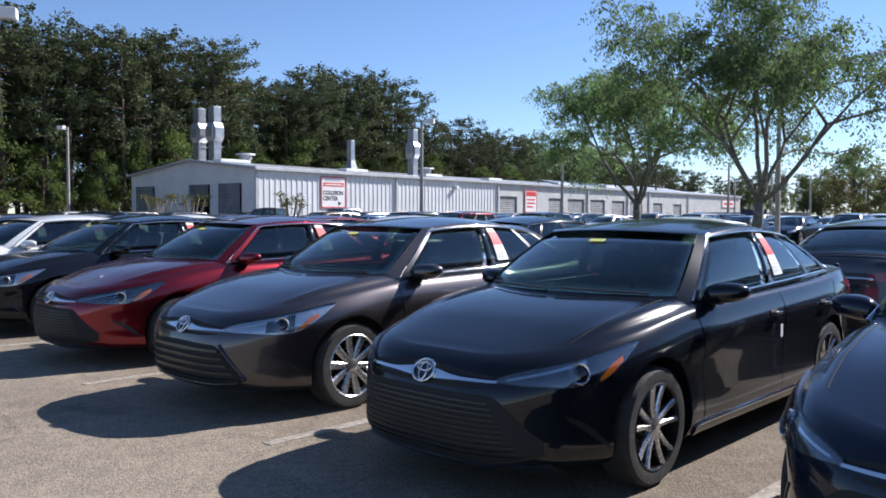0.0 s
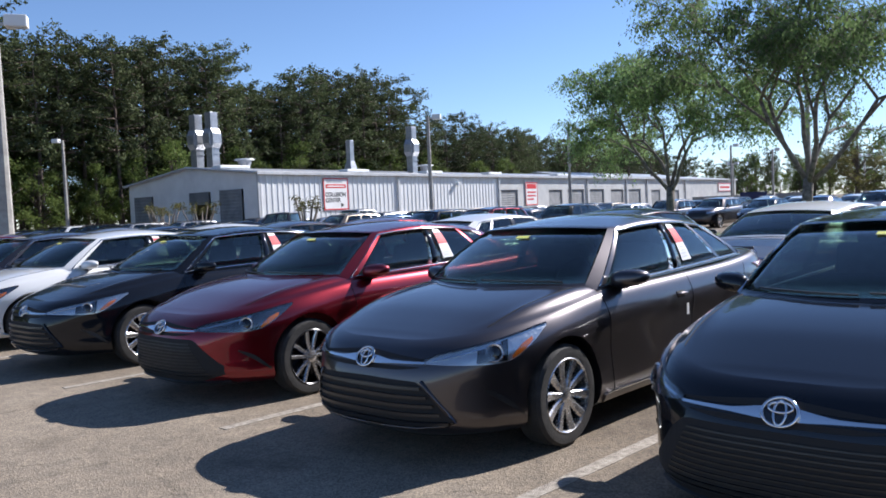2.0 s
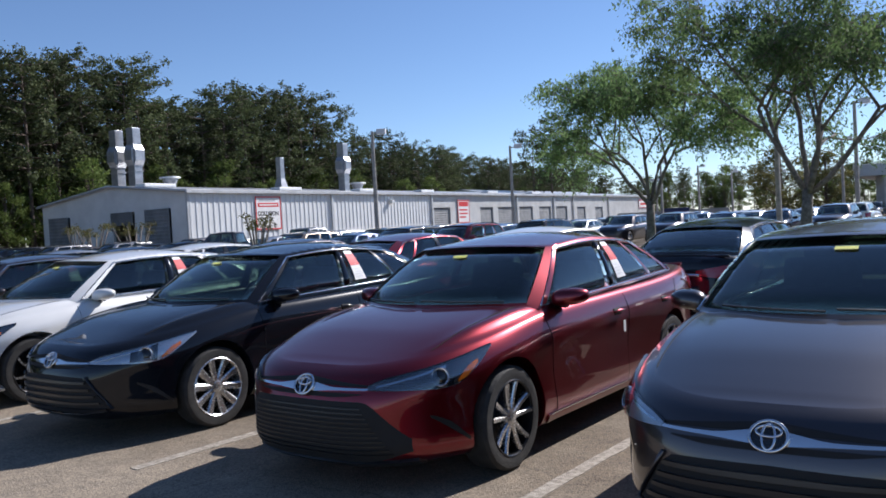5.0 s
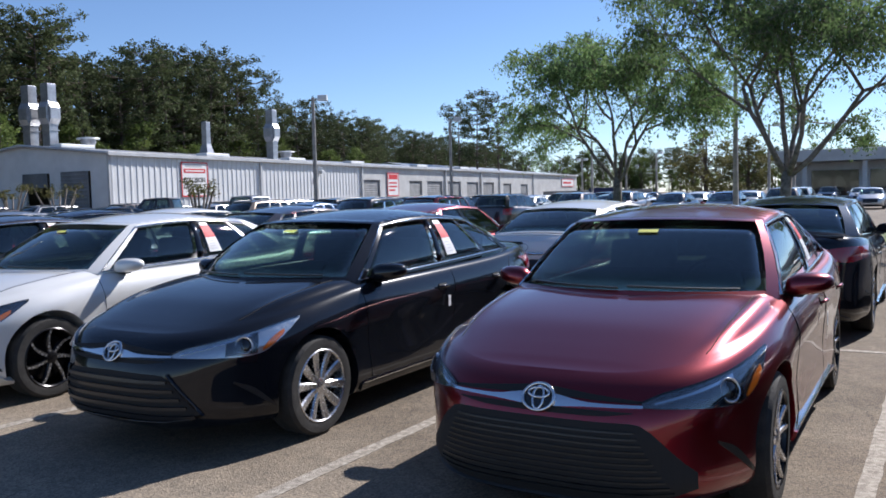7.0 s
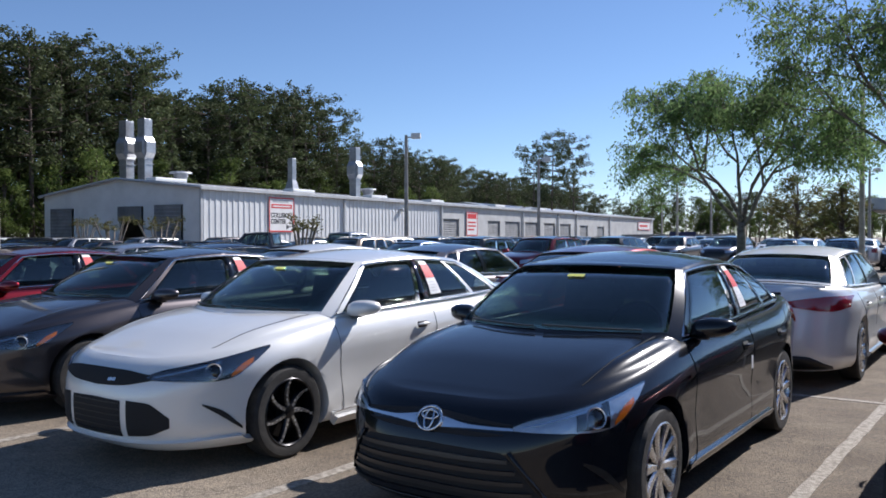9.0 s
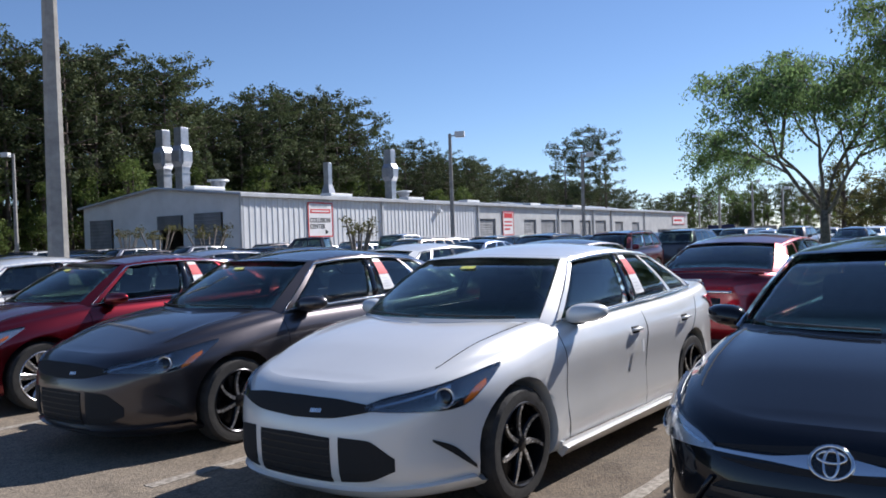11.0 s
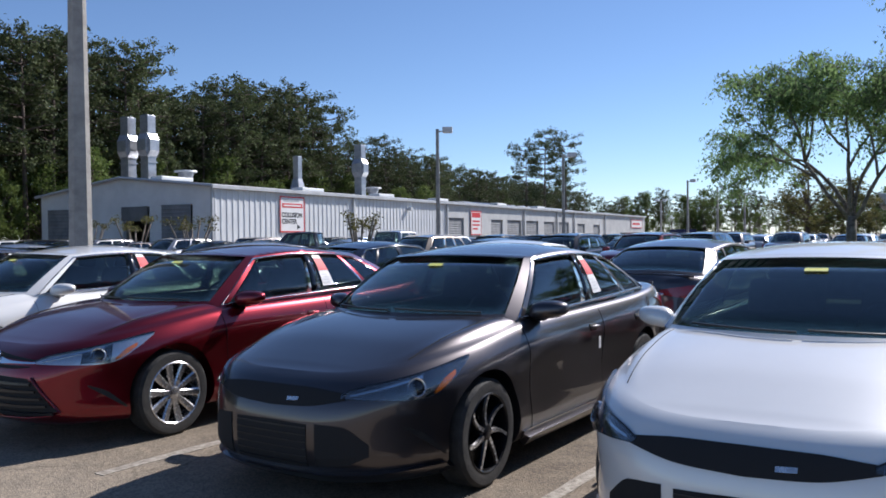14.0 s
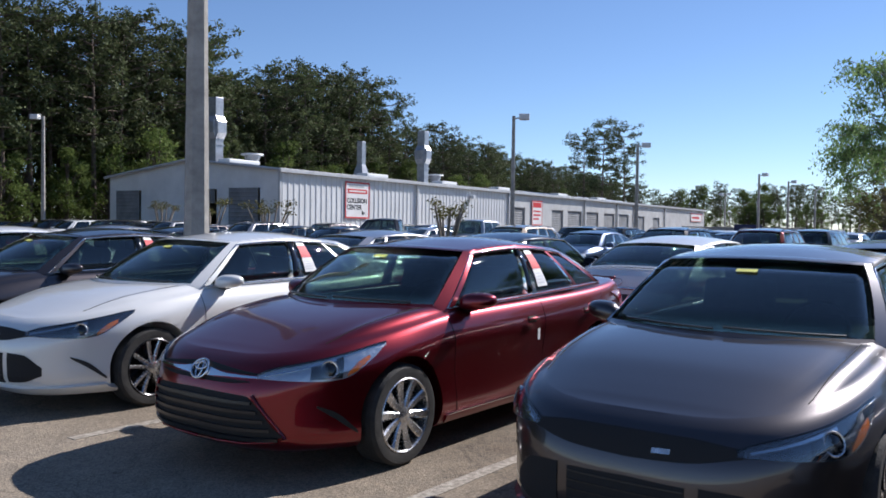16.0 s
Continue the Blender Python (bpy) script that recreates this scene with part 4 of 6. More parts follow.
        part("grille", kit("kg0", lambda: c.skin([(0, 0.258), (0.27, 0.264)], [(0, 0.512), (0.27, 0.505)], F, 0.004, 0.012, 12, 5).mirror().data("grille", CAVITY)), root, "black lower grille")
        sg = kit("kg1", lambda: c.skin([(0.325, 0.272), (0.48, 0.285), (0.60, 0.335)], [(0.325, 0.512), (0.48, 0.500), (0.60, 0.40)], F, 0.004, 0.012, 10, 5).data("side_intake", CAVITY))
        part("side_intake", sg, root)
        part("side_intake", kit("kg1m", lambda: mirrored(sg)), root)
        for i in range(6):
            z = 0.285 + 0.040 * i
            part("grille_bar", kit("kbar%d" % i, lambda: c.skin([(0, z - 0.003), (0.265, z - 0.003)], [(0, z + 0.003), (0.265, z + 0.003)], F, 0.008, 0.012, 8, 1).mirror().data("grille_bar", TRIM_BLACK)), root)
        part("lip_panel", kit("klip", lambda: c.skin([(0, 0.165), (0.45, 0.17), (0.80, 0.185)], [(0, 0.235), (0.45, 0.245), (0.80, 0.25)], F, 0.028, 0.045, 18, 3).mirror().data("lip_panel", P, True, 40)), root, "painted chin spoiler")
        sk = kit("kskirt", lambda: c.skin([(0.45, 0.155), (2.30, 0.165)], [(0.45, 0.235), (2.30, 0.245)], c.side, 0.05, 0.07, 14, 3).data("side_skirt", P, True, 40))
        part("side_skirt", sk, root, "painted side skirt")
        part("side_skirt", kit("kskirt_m", lambda: mirrored(sk)), root)
    sl = kit("slash", lambda: c.corner((0.80, 1.03), [(0, 0.470), (0.5, 0.385), (1, 0.285)], [(0, 0.482), (0.5, 0.430), (1, 0.310)], 0.006, 0.012, 12, 2).data("corner_vent", ALLOY if trim == "slats" else TRIM_BLACK, True, 50))
    part("corner_vent", sl, root, "slim vent in the bumper corner")
    part("corner_vent", kit("m_" + sl.name, lambda: mirrored(sl)), root)
    def wiper():
        s = Shell()
        for a, b_ in ((0.62, 0.05), (0.0, -0.58)):
            pts = []
            for i in range(9):
                x = a + (b_ - a) * i / 8
                t = min(1, abs(x) / 0.742)
                p = c.cab("front", t, 0.045 + 0.02 * i / 8, 0.014)
                pts.append((x, p.y, p.z))
            s.tube(pts, 0.007, 5)
        return s.data("wiper", TRIM_BLACK)
    part("wiper", kit("wiper", wiper), root)
    # tail
    R_ = c.rear
    tl = kit("tail", lambda: c.skin([(0.32, 0.862), (0.5, 0.835), (0.72, 0.815), (0.845, 0.850)], [(0.32, 0.915), (0.5, 0.945), (0.72, 0.968), (0.845, 0.962)], R_, 0.012, 0.02, 18, 4).data("tail_lamp", RED_LENS, True, 50))
    part("tail_lamp", tl, root, "red tail lamp")
    part("tail_lamp", kit("tail_m", lambda: mirrored(tl)), root)
    part("boot_trim", kit("boot", lambda: c.skin([(0, 0.855), (0.36, 0.85)], [(0, 0.885), (0.36, 0.88)], R_, 0.014, 0.02, 8, 2).mirror().data("boot_trim", CHROME, True)), root, "chrome boot strip")
    part("rear_badge", kit("rbadge", lambda: oval(0, 0.94, 0.06, 0.042, R_, 0.006, 0.012).data("rear_badge", CHROME, True)), root)
    part("rear_valance", kit("valance", lambda: c.skin([(0, 0.20), (0.72, 0.21)], [(0, 0.36), (0.5, 0.35), (0.72, 0.24)], R_, 0.008, 0.02, 12, 3).mirror().data("rear_valance", TRIM_BLACK, True)), root, "black rear valance")
    part("plate_recess", kit("plate", lambda: c.skin([(0, 0.66), (0.24, 0.66)], [(0, 0.80), (0.24, 0.80)], R_, 0.004, 0.01, 6, 2).mirror().data("plate_recess", TRIM_BLACK, True)), root)
    part("boot_lip", kit("lip", lambda: Shell().tube([(x, 3.70 - 0.10 * abs(x) ** 2, c.lid(x, 3.70) + 0.004) for x in [-0.66 + 1.32 * i / 16 for i in range(17)]], 0.016, 6).data("boot_lip", P, True)), root)
    # papers
    if stickers:
        st = part("window_sticker", kit("stick", lambda: c.pane("side", 0.522, 0.592, 0.16, 0.88, 0.003, 3, thick=0.001).data("window_sticker", PAPER)), root, "white and red price sheet on the rear side window")
        part("sticker_header", kit("stick2", lambda: c.pane("side", 0.522, 0.592, 0.50, 0.80, 0.0045, 3, thick=0.001).data("sticker_header", PAPER_RED)), st)
        for i in range(4):
            part("sticker_line", kit("stick_line%d" % i, lambda: c.pane("side", 0.530, 0.575 - 0.006 * (i % 2), 0.22 + 0.06 * i, 0.235 + 0.06 * i, 0.0045, 2, thick=0.001).data("sticker_line", METAL_TRIM)), st)
        part("windscreen_tag", kit("ytag", lambda: Shell().grid([[c.cab("front", t / 10, h, 0.002) for h in (0.735, 0.780)] for t in (0, 0.5, 1)]).mirror().data("windscreen_tag", PAPER_YELLOW)), root, "yellow strip label on the windscreen")
        def tag():
            p = c.side(1.64, 0.76, 0.022)
            return Shell().box((p.x, p.y - 0.018, p.z - 0.09), (p.x + 0.003, p.y + 0.018, p.z)).data("key_tag", PAPER)
        part("key_tag", kit("tag", tag), root, "white paper tag on the door handle")
    add_wheels(root, c, style, near)
    return root


def welded(me, sharp=38):
    bm = bmesh.new()
    bm.from_mesh(me)
    bmesh.ops.remove_doubles(bm, verts=bm.verts, dist=0.0008)
    bm.to_mesh(me)
    bm.free()
    me.set_sharp_from_angle(angle=radians(sharp))
    return me


def mirrored(me):
    verts = [(-v.co.x, v.co.y, v.co.z) for v in me.vertices]
    faces = [tuple(p.vertices)[::-1] for p in me.polygons]
    return mesh_data(me.name, verts, faces, me.materials[0], me.polygons[0].use_smooth, 50)


def set_paint(root, mat):
    for o in root.children_recursive:
        if o.data and o.data.materials and o.data.materials[0] == PAINT_BLACK:
            o.material_slots[0].link = "OBJECT"
            o.material_slots[0].material = mat
    return root


def build_far(car, m, label, category, bed=False):
    """A vehicle further off, with its main parts."""
    root = thing({"suv": "suv", "pickup": "pickup_truck"}.get(category, "sedan"), m, label, category, "cars parked across the lot")
    key = "far" + category
    P = PAINT_BLACK
    gl = [("front", 0.0, 1.0, 0.05, 0.94), ("side", 0.04, 0.40, 0.08, 0.90), ("side", 0.43, 0.70, 0.08, 0.90), ("side", 0.73, 0.97, 0.08, 0.88), ("rear", 0.0, 1.0, 0.06, 0.93)]
    if bed:
        gl = [gl[0], ("side", 0.05, 0.50, 0.08, 0.90), ("side", 0.54, 0.95, 0.08, 0.90), gl[4]]
    def tub():
        me = car.tub(48, (0, 0.06, 0.2, 0.4, 0.6, 0.78, 0.9, 0.96, 1)).data("body", P)
        return car.wells(me)
    part("body", kit(key + "body", tub), root)
    part("roof", kit(key + "roof", lambda: welded(car.greenhouse(gl).data("roof", P, True, 38))), root)
    for i, g in enumerate(gl):
        nm = {"front": "windscreen", "rear": "rear_window"}.get(g[0], "side_window")
        me = kit(key + "g%d" % i, lambda: car.pane(*g, cnt=6).data(nm, GLASS, True))
        part(nm, me, root)
        if g[0] == "side":
            part(nm, kit(key + "gm%d" % i, lambda: mirrored(me)), root)
    zb = car.rim(1.5)
    part("interior", kit(key + "int", lambda: Shell().box((-0.66, 0.9, zb - 0.02), (0.66, car.cabin["rb"][1] - 0.15, zb + 0.02), 0.01).data("interior", INTERIOR)), root)
    part("seats", kit(key + "seat", lambda: Shell().box((-0.6, 1.75, zb), (-0.12, 1.9, zb + 0.34), 0.05).box((0.12, 1.75, zb), (0.6, 1.9, zb + 0.34), 0.05).data("seats", INTERIOR, True, 50)), root)
    mc = kit(key + "mir", lambda: Shell().box((car.w * 0.92, 0.78, zb - 0.02), (car.w + 0.14, 0.92, zb + 0.13), 0.04).data("mirror_cap", P, True, 50))
    part("mirror_cap", mc, root)
    part("mirror_cap", kit(key + "mirm", lambda: mirrored(mc)), root)
    z0 = car.rim(-0.6)
    hl = kit(key + "hl", lambda: car.corner((0.42, 0.95), [(0, z0 - 0.17), (1, z0 - 0.10)], [(0, z0 - 0.06), (1, z0 - 0.02)], 0.008, 0.02, 10, 2).data("headlamp", LAMP_HOUSING, True, 50))
    part("headlamp", hl, root)
    part("headlamp", kit(key + "hlm", lambda: mirrored(hl)), root)
    part("grille", kit(key + "gr", lambda: car.skin([(0, z0 - 0.36), (0.45, z0 - 0.34)], [(0, z0 - 0.10), (0.45, z0 - 0.12)], car.front, 0.006, 0.02, 8, 3).mirror().data("grille", TRIM_BLACK)), root)
    part("bumper", kit(key + "bp", lambda: car.skin([(0, car.zb + 0.02), (0.75, car.zb + 0.03)], [(0, car.zb + 0.14), (0.75, car.zb + 0.12)], car.front, 0.01, 0.03, 10, 2).mirror().data("bumper", TRIM_BLACK)), root)
    zt = car.rim(car.yr)
    tl = kit(key + "tl", lambda: car.skin([(car.w - 0.34, zt - 0.30), (car.w - 0.1, zt - 0.32)], [(car.w - 0.34, zt - 0.10), (car.w - 0.1, zt - 0.06)], car.rear, 0.01, 0.02, 8, 2).data("tail_lamp", RED_LENS, True, 50))
    part("tail_lamp", tl, root)
    part("tail_lamp", kit(key + "tlm", lambda: mirrored(tl)), root)
    if not bed and category == "suv":
        rr = kit(key + "rail", lambda: Shell().tube([car.cab("side", t / 10, 1, 0.0) + Vector((-0.03, 0, 0.04 if 0 < t < 10 else 0.0)) for t in range(11)], 0.015, 6).data("roof_rail", TRIM_BLACK, True))
        part("roof_rail", rr, root)
        part("roof_rail", kit(key + "railm", lambda: mirrored(rr)), root)
    if bed:
        part("load_bed", kit(key + "bed", lambda: Shell().box((-0.75, 2.8, zb - 0.01), (0.75, 4.42, zb + 0.012), 0.0).data("load_bed", TRIM_BLACK)), root, "dark load bed")
    add_wheels(root, car, "ten", False)
    return root


# ---- ground ----
def sheet(name, x0, x1, y0, y1, z, mat, label, category, step=None):
    s = Shell()
    nx = 1 if not step else max(1, int((x1 - x0) / step))
    ny = 1 if not step else max(1, int((y1 - y0) / step))
    s.grid([[(x0 + (x1 - x0) * i / nx, y0 + (y1 - y0) * j / ny, z) for j in range(ny + 1)] for i in range(nx + 1)])
    return tagged(new(name, s.data(name, mat)), label, category, kind="structure")


sheet("ground", -1500, 1500, -1500, 1500, 0.0, ASPHALT, "pale worn asphalt of the car lot, gritty and cracked", "ground")

LINES_X = [3.55, 0.80, -1.95, -4.70, -7.45, -10.20, -12.90, -15.62, -18.35, -21.10, -23.85, -26.60, -29.35, -32.1]


def stall_line(x0, y0, x1, y1):
    """A worn painted line, a thin slab with ragged edges."""
    s = Shell()
    n = 30
    d = Vector((x1 - x0, y1 - y0, 0))
    nrm = Vector((-d.y, d.x, 0)).normalized()
    rows = []
    for i in range(n + 1):
        p = Vector((x0, y0, 0.004)) + d * (i / n)
        rows.append([p - nrm * (0.05 + random.uniform(-0.006, 0.006)), p + nrm * (0.05 + random.uniform(-0.006, 0.006))])
    s.grid(rows, [[q - Vector((0, 0, 0.006)) for q in r] for r in rows])
    return tagged(new("parking_line", s.data("parking_line", LINE)), "worn white parking line on the asphalt", "road marking", "parking lines", "structure")


for x in LINES_X:
    stall_line(x - 0.03, 3.7, x + 0.07, 9.22)
    stall_line(x + 0.07, 9.38, x + 0.16, 14.9)
stall_line(3.6, 9.3, -32.0, 9.3)


# ---- cars of the front row ----
FRONT = [
    (-0.68, 4.44, "mesh", "split", PAINT_NAVY, "very dark blue sedan with smoked headlamps, facing the lane"),
    (-3.34, 4.70, "mesh", "split", PAINT_BLACK, "glossy black sedan with a mesh grille and split-spoke wheels"),
    (-5.96, 4.76, "slats", "ten", PAINT_GRAY, "bronze-grey metallic sedan with a wide slatted grille"),
    (-8.70, 4.86, "mesh", "split", PAINT_RED, "deep red metallic sedan with dark multi-spoke wheels"),
    (-11.57, 4.825, "slats", "ten", PAINT_BLACK, "glossy black sedan with a slatted grille and silver wheels"),
    (-14.29, 4.70, "kit", "swirl", PAINT_WHITE, "pearl white sedan with a body kit and black wheels"),
    (-16.93, 4.80, "kit", "swirl", PAINT_GRAY, "bronze-grey sedan with a body kit and black wheels"),
    (-19.72, 4.70, "slats", "ten", PAINT_RED, "deep red sedan with a slatted grille and silver wheels"),
    (-22.50, 4.72, "kit", "split", PAINT_WHITE, "white sedan with smoked headlamps and split-spoke wheels"),
    (-25.25, 4.75, "slats", "ten", PAINT_GRAY, "bronze-grey sedan with a price sheet in its window"),
    (-28.00, 4.75, "slats", "ten", PAINT_WHITE, "white sedan parked at the far end of the row"),
    (-30.75, 4.75, "slats", "ten", PAINT_RED, "red sedan parked at the far end of the row"),
]
made = {}
for x, y, trim, style, colour, label in FRONT:
    key = (trim, style)
    if key not in made:
        made[key] = build_sedan(pose(x, y, 0), label, trim, style)
        car_ob = made[key]
    else:
        car_ob = tagged(copy_thing(made[key], pose(x, y, 0)), label)
    set_paint(car_ob, colour)

# second row, tails towards the first
REAR = [
    (-0.6, PAINT_BLACK, "black sedan parked tail to tail with the front row"), (-3.1, PAINT_GRAY, "bronze-grey sedan seen from its boot"),
    (-5.80, PAINT_WHITE, "white sedan with long red tail lamps"), (-8.6, PAINT_BLACK, "black sedan seen from its boot"),
    (-11.42, PAINT_WHITE, "white sedan with long red tail lamps"), (-14.1, PAINT_RED, "red sedan with dark rear window"),
    (-16.9, PAINT_GRAY, "dark grey sedan seen from its boot"), (-19.6, PAINT_WHITE, "white sedan with a chrome boot strip"),
    (-22.4, PAINT_NAVY, "very dark blue sedan seen from its boot"), (-25.1, PAINT_SILVER, "silver sedan seen from its boot"),
    (-30.6, PAINT_BLACK, "black sedan behind the lamp post"), (-33.3, PAINT_SILVER, "silver sedan behind the lamp post"),
]
proto = None
for x, colour, label in REAR:
    m = pose(x, 9.55 + 3.88, 0, 0, 0, 180)
    if proto is None:
        proto = build_sedan(m, label, "slats", "ten", near=False, group="sedans in the second row", stickers=False)
        car_ob = proto
    else:
        car_ob = tagged(copy_thing(proto, m), label)
    set_paint(car_ob, colour)

# ---- cars further off ----
far_proto = {}
FAR_PAINTS = [(PAINT_BLACK, "black"), (PAINT_WHITE, "white"), (PAINT_SILVER, "silver"), (PAINT_GRAY, "dark grey"), (PAINT_NAVY, "navy"), (PAINT_RED, "red"), (PAINT_BLUE, "blue"), (PAINT_TAN, "tan")]
FAR_WEIGHTS = [6, 4, 5, 6, 4, 2, 2, 1]
rnd = random.Random(7)


def far_car(kind, x, y, turn, colour=None):
    mat, word = colour or rnd.choices(FAR_PAINTS, FAR_WEIGHTS)[0]
    car, cat, bed = {"suv": (SUV, "suv", False), "pickup": (PICKUP, "pickup", True), "sedan": (SEDAN, "car", False)}[kind]
    label = "%s %s parked in a far row" % (word, {"suv": "sport utility vehicle", "pickup": "crew-cab pickup truck", "sedan": "saloon car"}[kind])
    m = pose(x, y, 0, 0, 0, turn)
    if kind not in far_proto:
        ob = far_proto[kind] = build_far(car, m, label, cat, bed)
    else:
        ob = tagged(copy_thing(far_proto[kind], m), label)
    set_paint(ob, mat)


def far_row(y, x0, x1, turn, kinds, gaps=0.12, step=2.75, shift=0.0, sx=0.0):
    x = x0
    while x < x1:
        if rnd.random() > gaps:
            k = rnd.choice(kinds)
            far_car(k, x + rnd.uniform(-0.12, 0.12), y + rnd.uniform(-0.2, 0.2) + sx * (x - x0), turn + rnd.uniform(-1, 1))
        x += step


far_row(23.2, -66, -21.5, 0, ["suv", "sedan", "sedan", "suv"])
far_row(32.6, -66, -20.5, 180, ["suv", "suv", "sedan", "pickup", "sedan"])
far_car("pickup", -40.2, 26.8, -60, FAR_PAINTS[3])
far_row(42.8, -52, -13, 0, ["suv", "sedan", "suv", "sedan"])
far_row(52.2, -52, -13, 180, ["suv", "sedan", "sedan"])
far_row(64, -52, -10, 0, ["suv", "sedan", "sedan"], 0.2)
far_row(84, -54, -6, 0, ["suv", "sedan", "sedan"], 0.3)
far_row(32.6, -6.5, 24, 180, ["suv", "suv", "sedan"])
far_row(24.0, -2.0, 24, 0, ["suv", "sedan"])


# ---- building ----
ORIGIN = Vector((-60.5, 41.7, 0))
U = Vector((-0.109, 1, 0)).normalized()
N = Vector((U.y, -U.x, 0))
BM = Matrix(((N.x, U.x, 0, ORIGIN.x), (N.y, U.y, 0, ORIGIN.y), (0, 0, 1, 0), (0, 0, 0, 1)))  # local x outwards from the long wall, y along it
EAVE, RIDGE, DEEP, LONG, MID = 5.5, 6.45, 18.4, 133.0, 38.0
shop = thing("workshop_building", BM, "long low pale metal workshop with roller doors and roof ducts", "building")


def wall_with_holes(lo, hi, height, holes, thick, along, top=None):
    """A wall along y (or -x) as boxes round its openings. holes: (a, b, top)."""
    s = Shell()
    cuts = sorted(holes)
    a = lo
    def block(p, q, z0, z1):
        if along == "y":
            s.box((-thick, p, z0), (0, q, z1))
        else:
            s.box((-q, 0, z0), (-p, thick, z1))
    for p, q, t in cuts:
        if p > a:
            block(a, p, 0, height)
        block(p, q, t, height)
        a = q
    block(a, hi, 0, height)
    return s


DOORS = [(38.5, 42.5, 3.75), (50.5, 54.3, 3.7), (55.9, 60.9, 3.7), (62.8, 67.6, 3.7), (70.0, 74.6, 3.65), (76.7, 81.5, 3.65), (86, 90, 3.5), (95, 99, 3.4)]
part("long_wall", wall_with_holes(0.3, LONG, EAVE - 0.02, DOORS, 0.3, "y").data("long_wall", METAL_BEIGE), shop)
END_DOORS = [(1.85, 4.8, 4.15), (6.2, 9.0, 4.1), (14.6, 17.4, 4.05)]
gw = wall_with_holes(0.0, DEEP, 5.2, END_DOORS, 0.3, "x")
gw.add([(0, 0, 5.2), (-DEEP, 0, 5.2), (-DEEP, 0, 5.25), (-9, 0, RIDGE - 0.05), (0, 0, EAVE - 0.05), (0, 0.3, 5.2), (-DEEP, 0.3, 5.2), (-DEEP, 0.3, 5.25), (-9, 0.3, RIDGE - 0.05), (0, 0.3, EAVE - 0.05)],
       [(0, 1, 2, 3, 4), (9, 8, 7, 6, 5), (0, 5, 6, 1), (1, 6, 7, 2), (2, 7, 8, 3), (3, 8, 9, 4), (4, 9, 5, 0)])
gm = gw.data("end_wall", METAL_WHITE)
gb = bmesh.new()
gb.from_mesh(gm)
bmesh.ops.remove_doubles(gb, verts=gb.verts, dist=0.001)
gb.to_mesh(gm)
gb.free()
part("end_wall", gm, shop, "pale metal gable wall")
part("back_wall", Shell().box((-DEEP, 0.3, 0), (-DEEP + 0.3, LONG, 5.2)).box((-DEEP + 0.3, LONG - 0.3, 0), (-0.3, LONG, 5.2)).data("back_wall", METAL_BEIGE), shop)
rib = Shell().add([(0.003, -0.13, 0), (0.05, -0.07, 0), (0.05, 0.07, 0), (0.003, 0.13, 0), (0.003, -0.13, EAVE - 0.35), (0.05, -0.07, EAVE - 0.35), (0.05, 0.07, EAVE - 0.35), (0.003, 0.13, EAVE - 0.35)],
                  [(0, 1, 5, 4), (1, 2, 6, 5), (2, 3, 7, 6), (4, 5, 6, 7)]).data("siding_rib", METAL_WHITE)
for i in range(58):
    o = part("siding_rib", rib, shop)
    o.matrix_basis = pose(0.004, 0.35 + i * 0.645, 0.12)
part("siding_sheet", Shell().box((0.0, 0.0, 0.1), (0.006, MID - 0.1, EAVE - 0.22)).data("siding_sheet", METAL_WHITE), shop, "white ribbed siding sheet")
roof = Shell()
for (x0, z0, x1, z1) in ((0.35, EAVE, -9, RIDGE), (-9, RIDGE, -DEEP - 0.35, 5.2)):
    roof.add([(x0, -0.3, z0), (x1, -0.3, z1), (x1, LONG, z1), (x0, LONG, z0), (x0, -0.3, z0 - 0.05), (x1, -0.3, z1 - 0.05), (x1, LONG, z1 - 0.05), (x0, LONG, z0 - 0.05)],
             [(0, 1, 2, 3), (7, 6, 5, 4), (0, 4, 5, 1), (2, 6, 7, 3), (0, 3, 7, 4), (1, 5, 6, 2)])
part("roof", roof.data("roof", ROOF_METAL), shop)
part("gutter", Shell().box((0.2, -0.32, EAVE - 0.26), (0.40, LONG, EAVE + 0.03), 0.02).data("gutter", METAL_TRIM), shop, "pale grey eaves gutter")
part("gable_trim", Shell().tube([(0.35, -0.34, EAVE - 0.08), (-9, -0.34, RIDGE - 0.08), (-DEEP - 0.3, -0.34, 5.12)], 0.11, 4).data("gable_trim", METAL_TRIM), shop)
part("corner_trim", Shell().box((-0.12, -0.02, 0), (0.07, 0.16, EAVE - 0.25)).data("corner_trim", METAL_TRIM), shop)
dsp = Shell().box((0.06, -0.14, 0.1), (0.22, 0.14, EAVE - 0.2), 0.02).data("downpipe", METAL_TRIM)
for y in (18.6, 37.9, 61.8, 75.6, 84, 102):
    o = part("downpipe", dsp, shop)
    o.matrix_basis = pose(0, y, 0)


def shutter(w, h, open_to=0.0):
    """A roller curtain: one ribbed sheet."""
    rows = []
    for i in range(57):
        z = open_to + (h - open_to) * i / 56
        x = -0.16 - 0.03 * (i % 4 == 0)
        rows.append([(x, 0.02, z), (x, w - 0.02, z)])
    return Shell().grid(rows, [[(x - 0.03, y_, z) for x, y_, z in r] for r in rows])


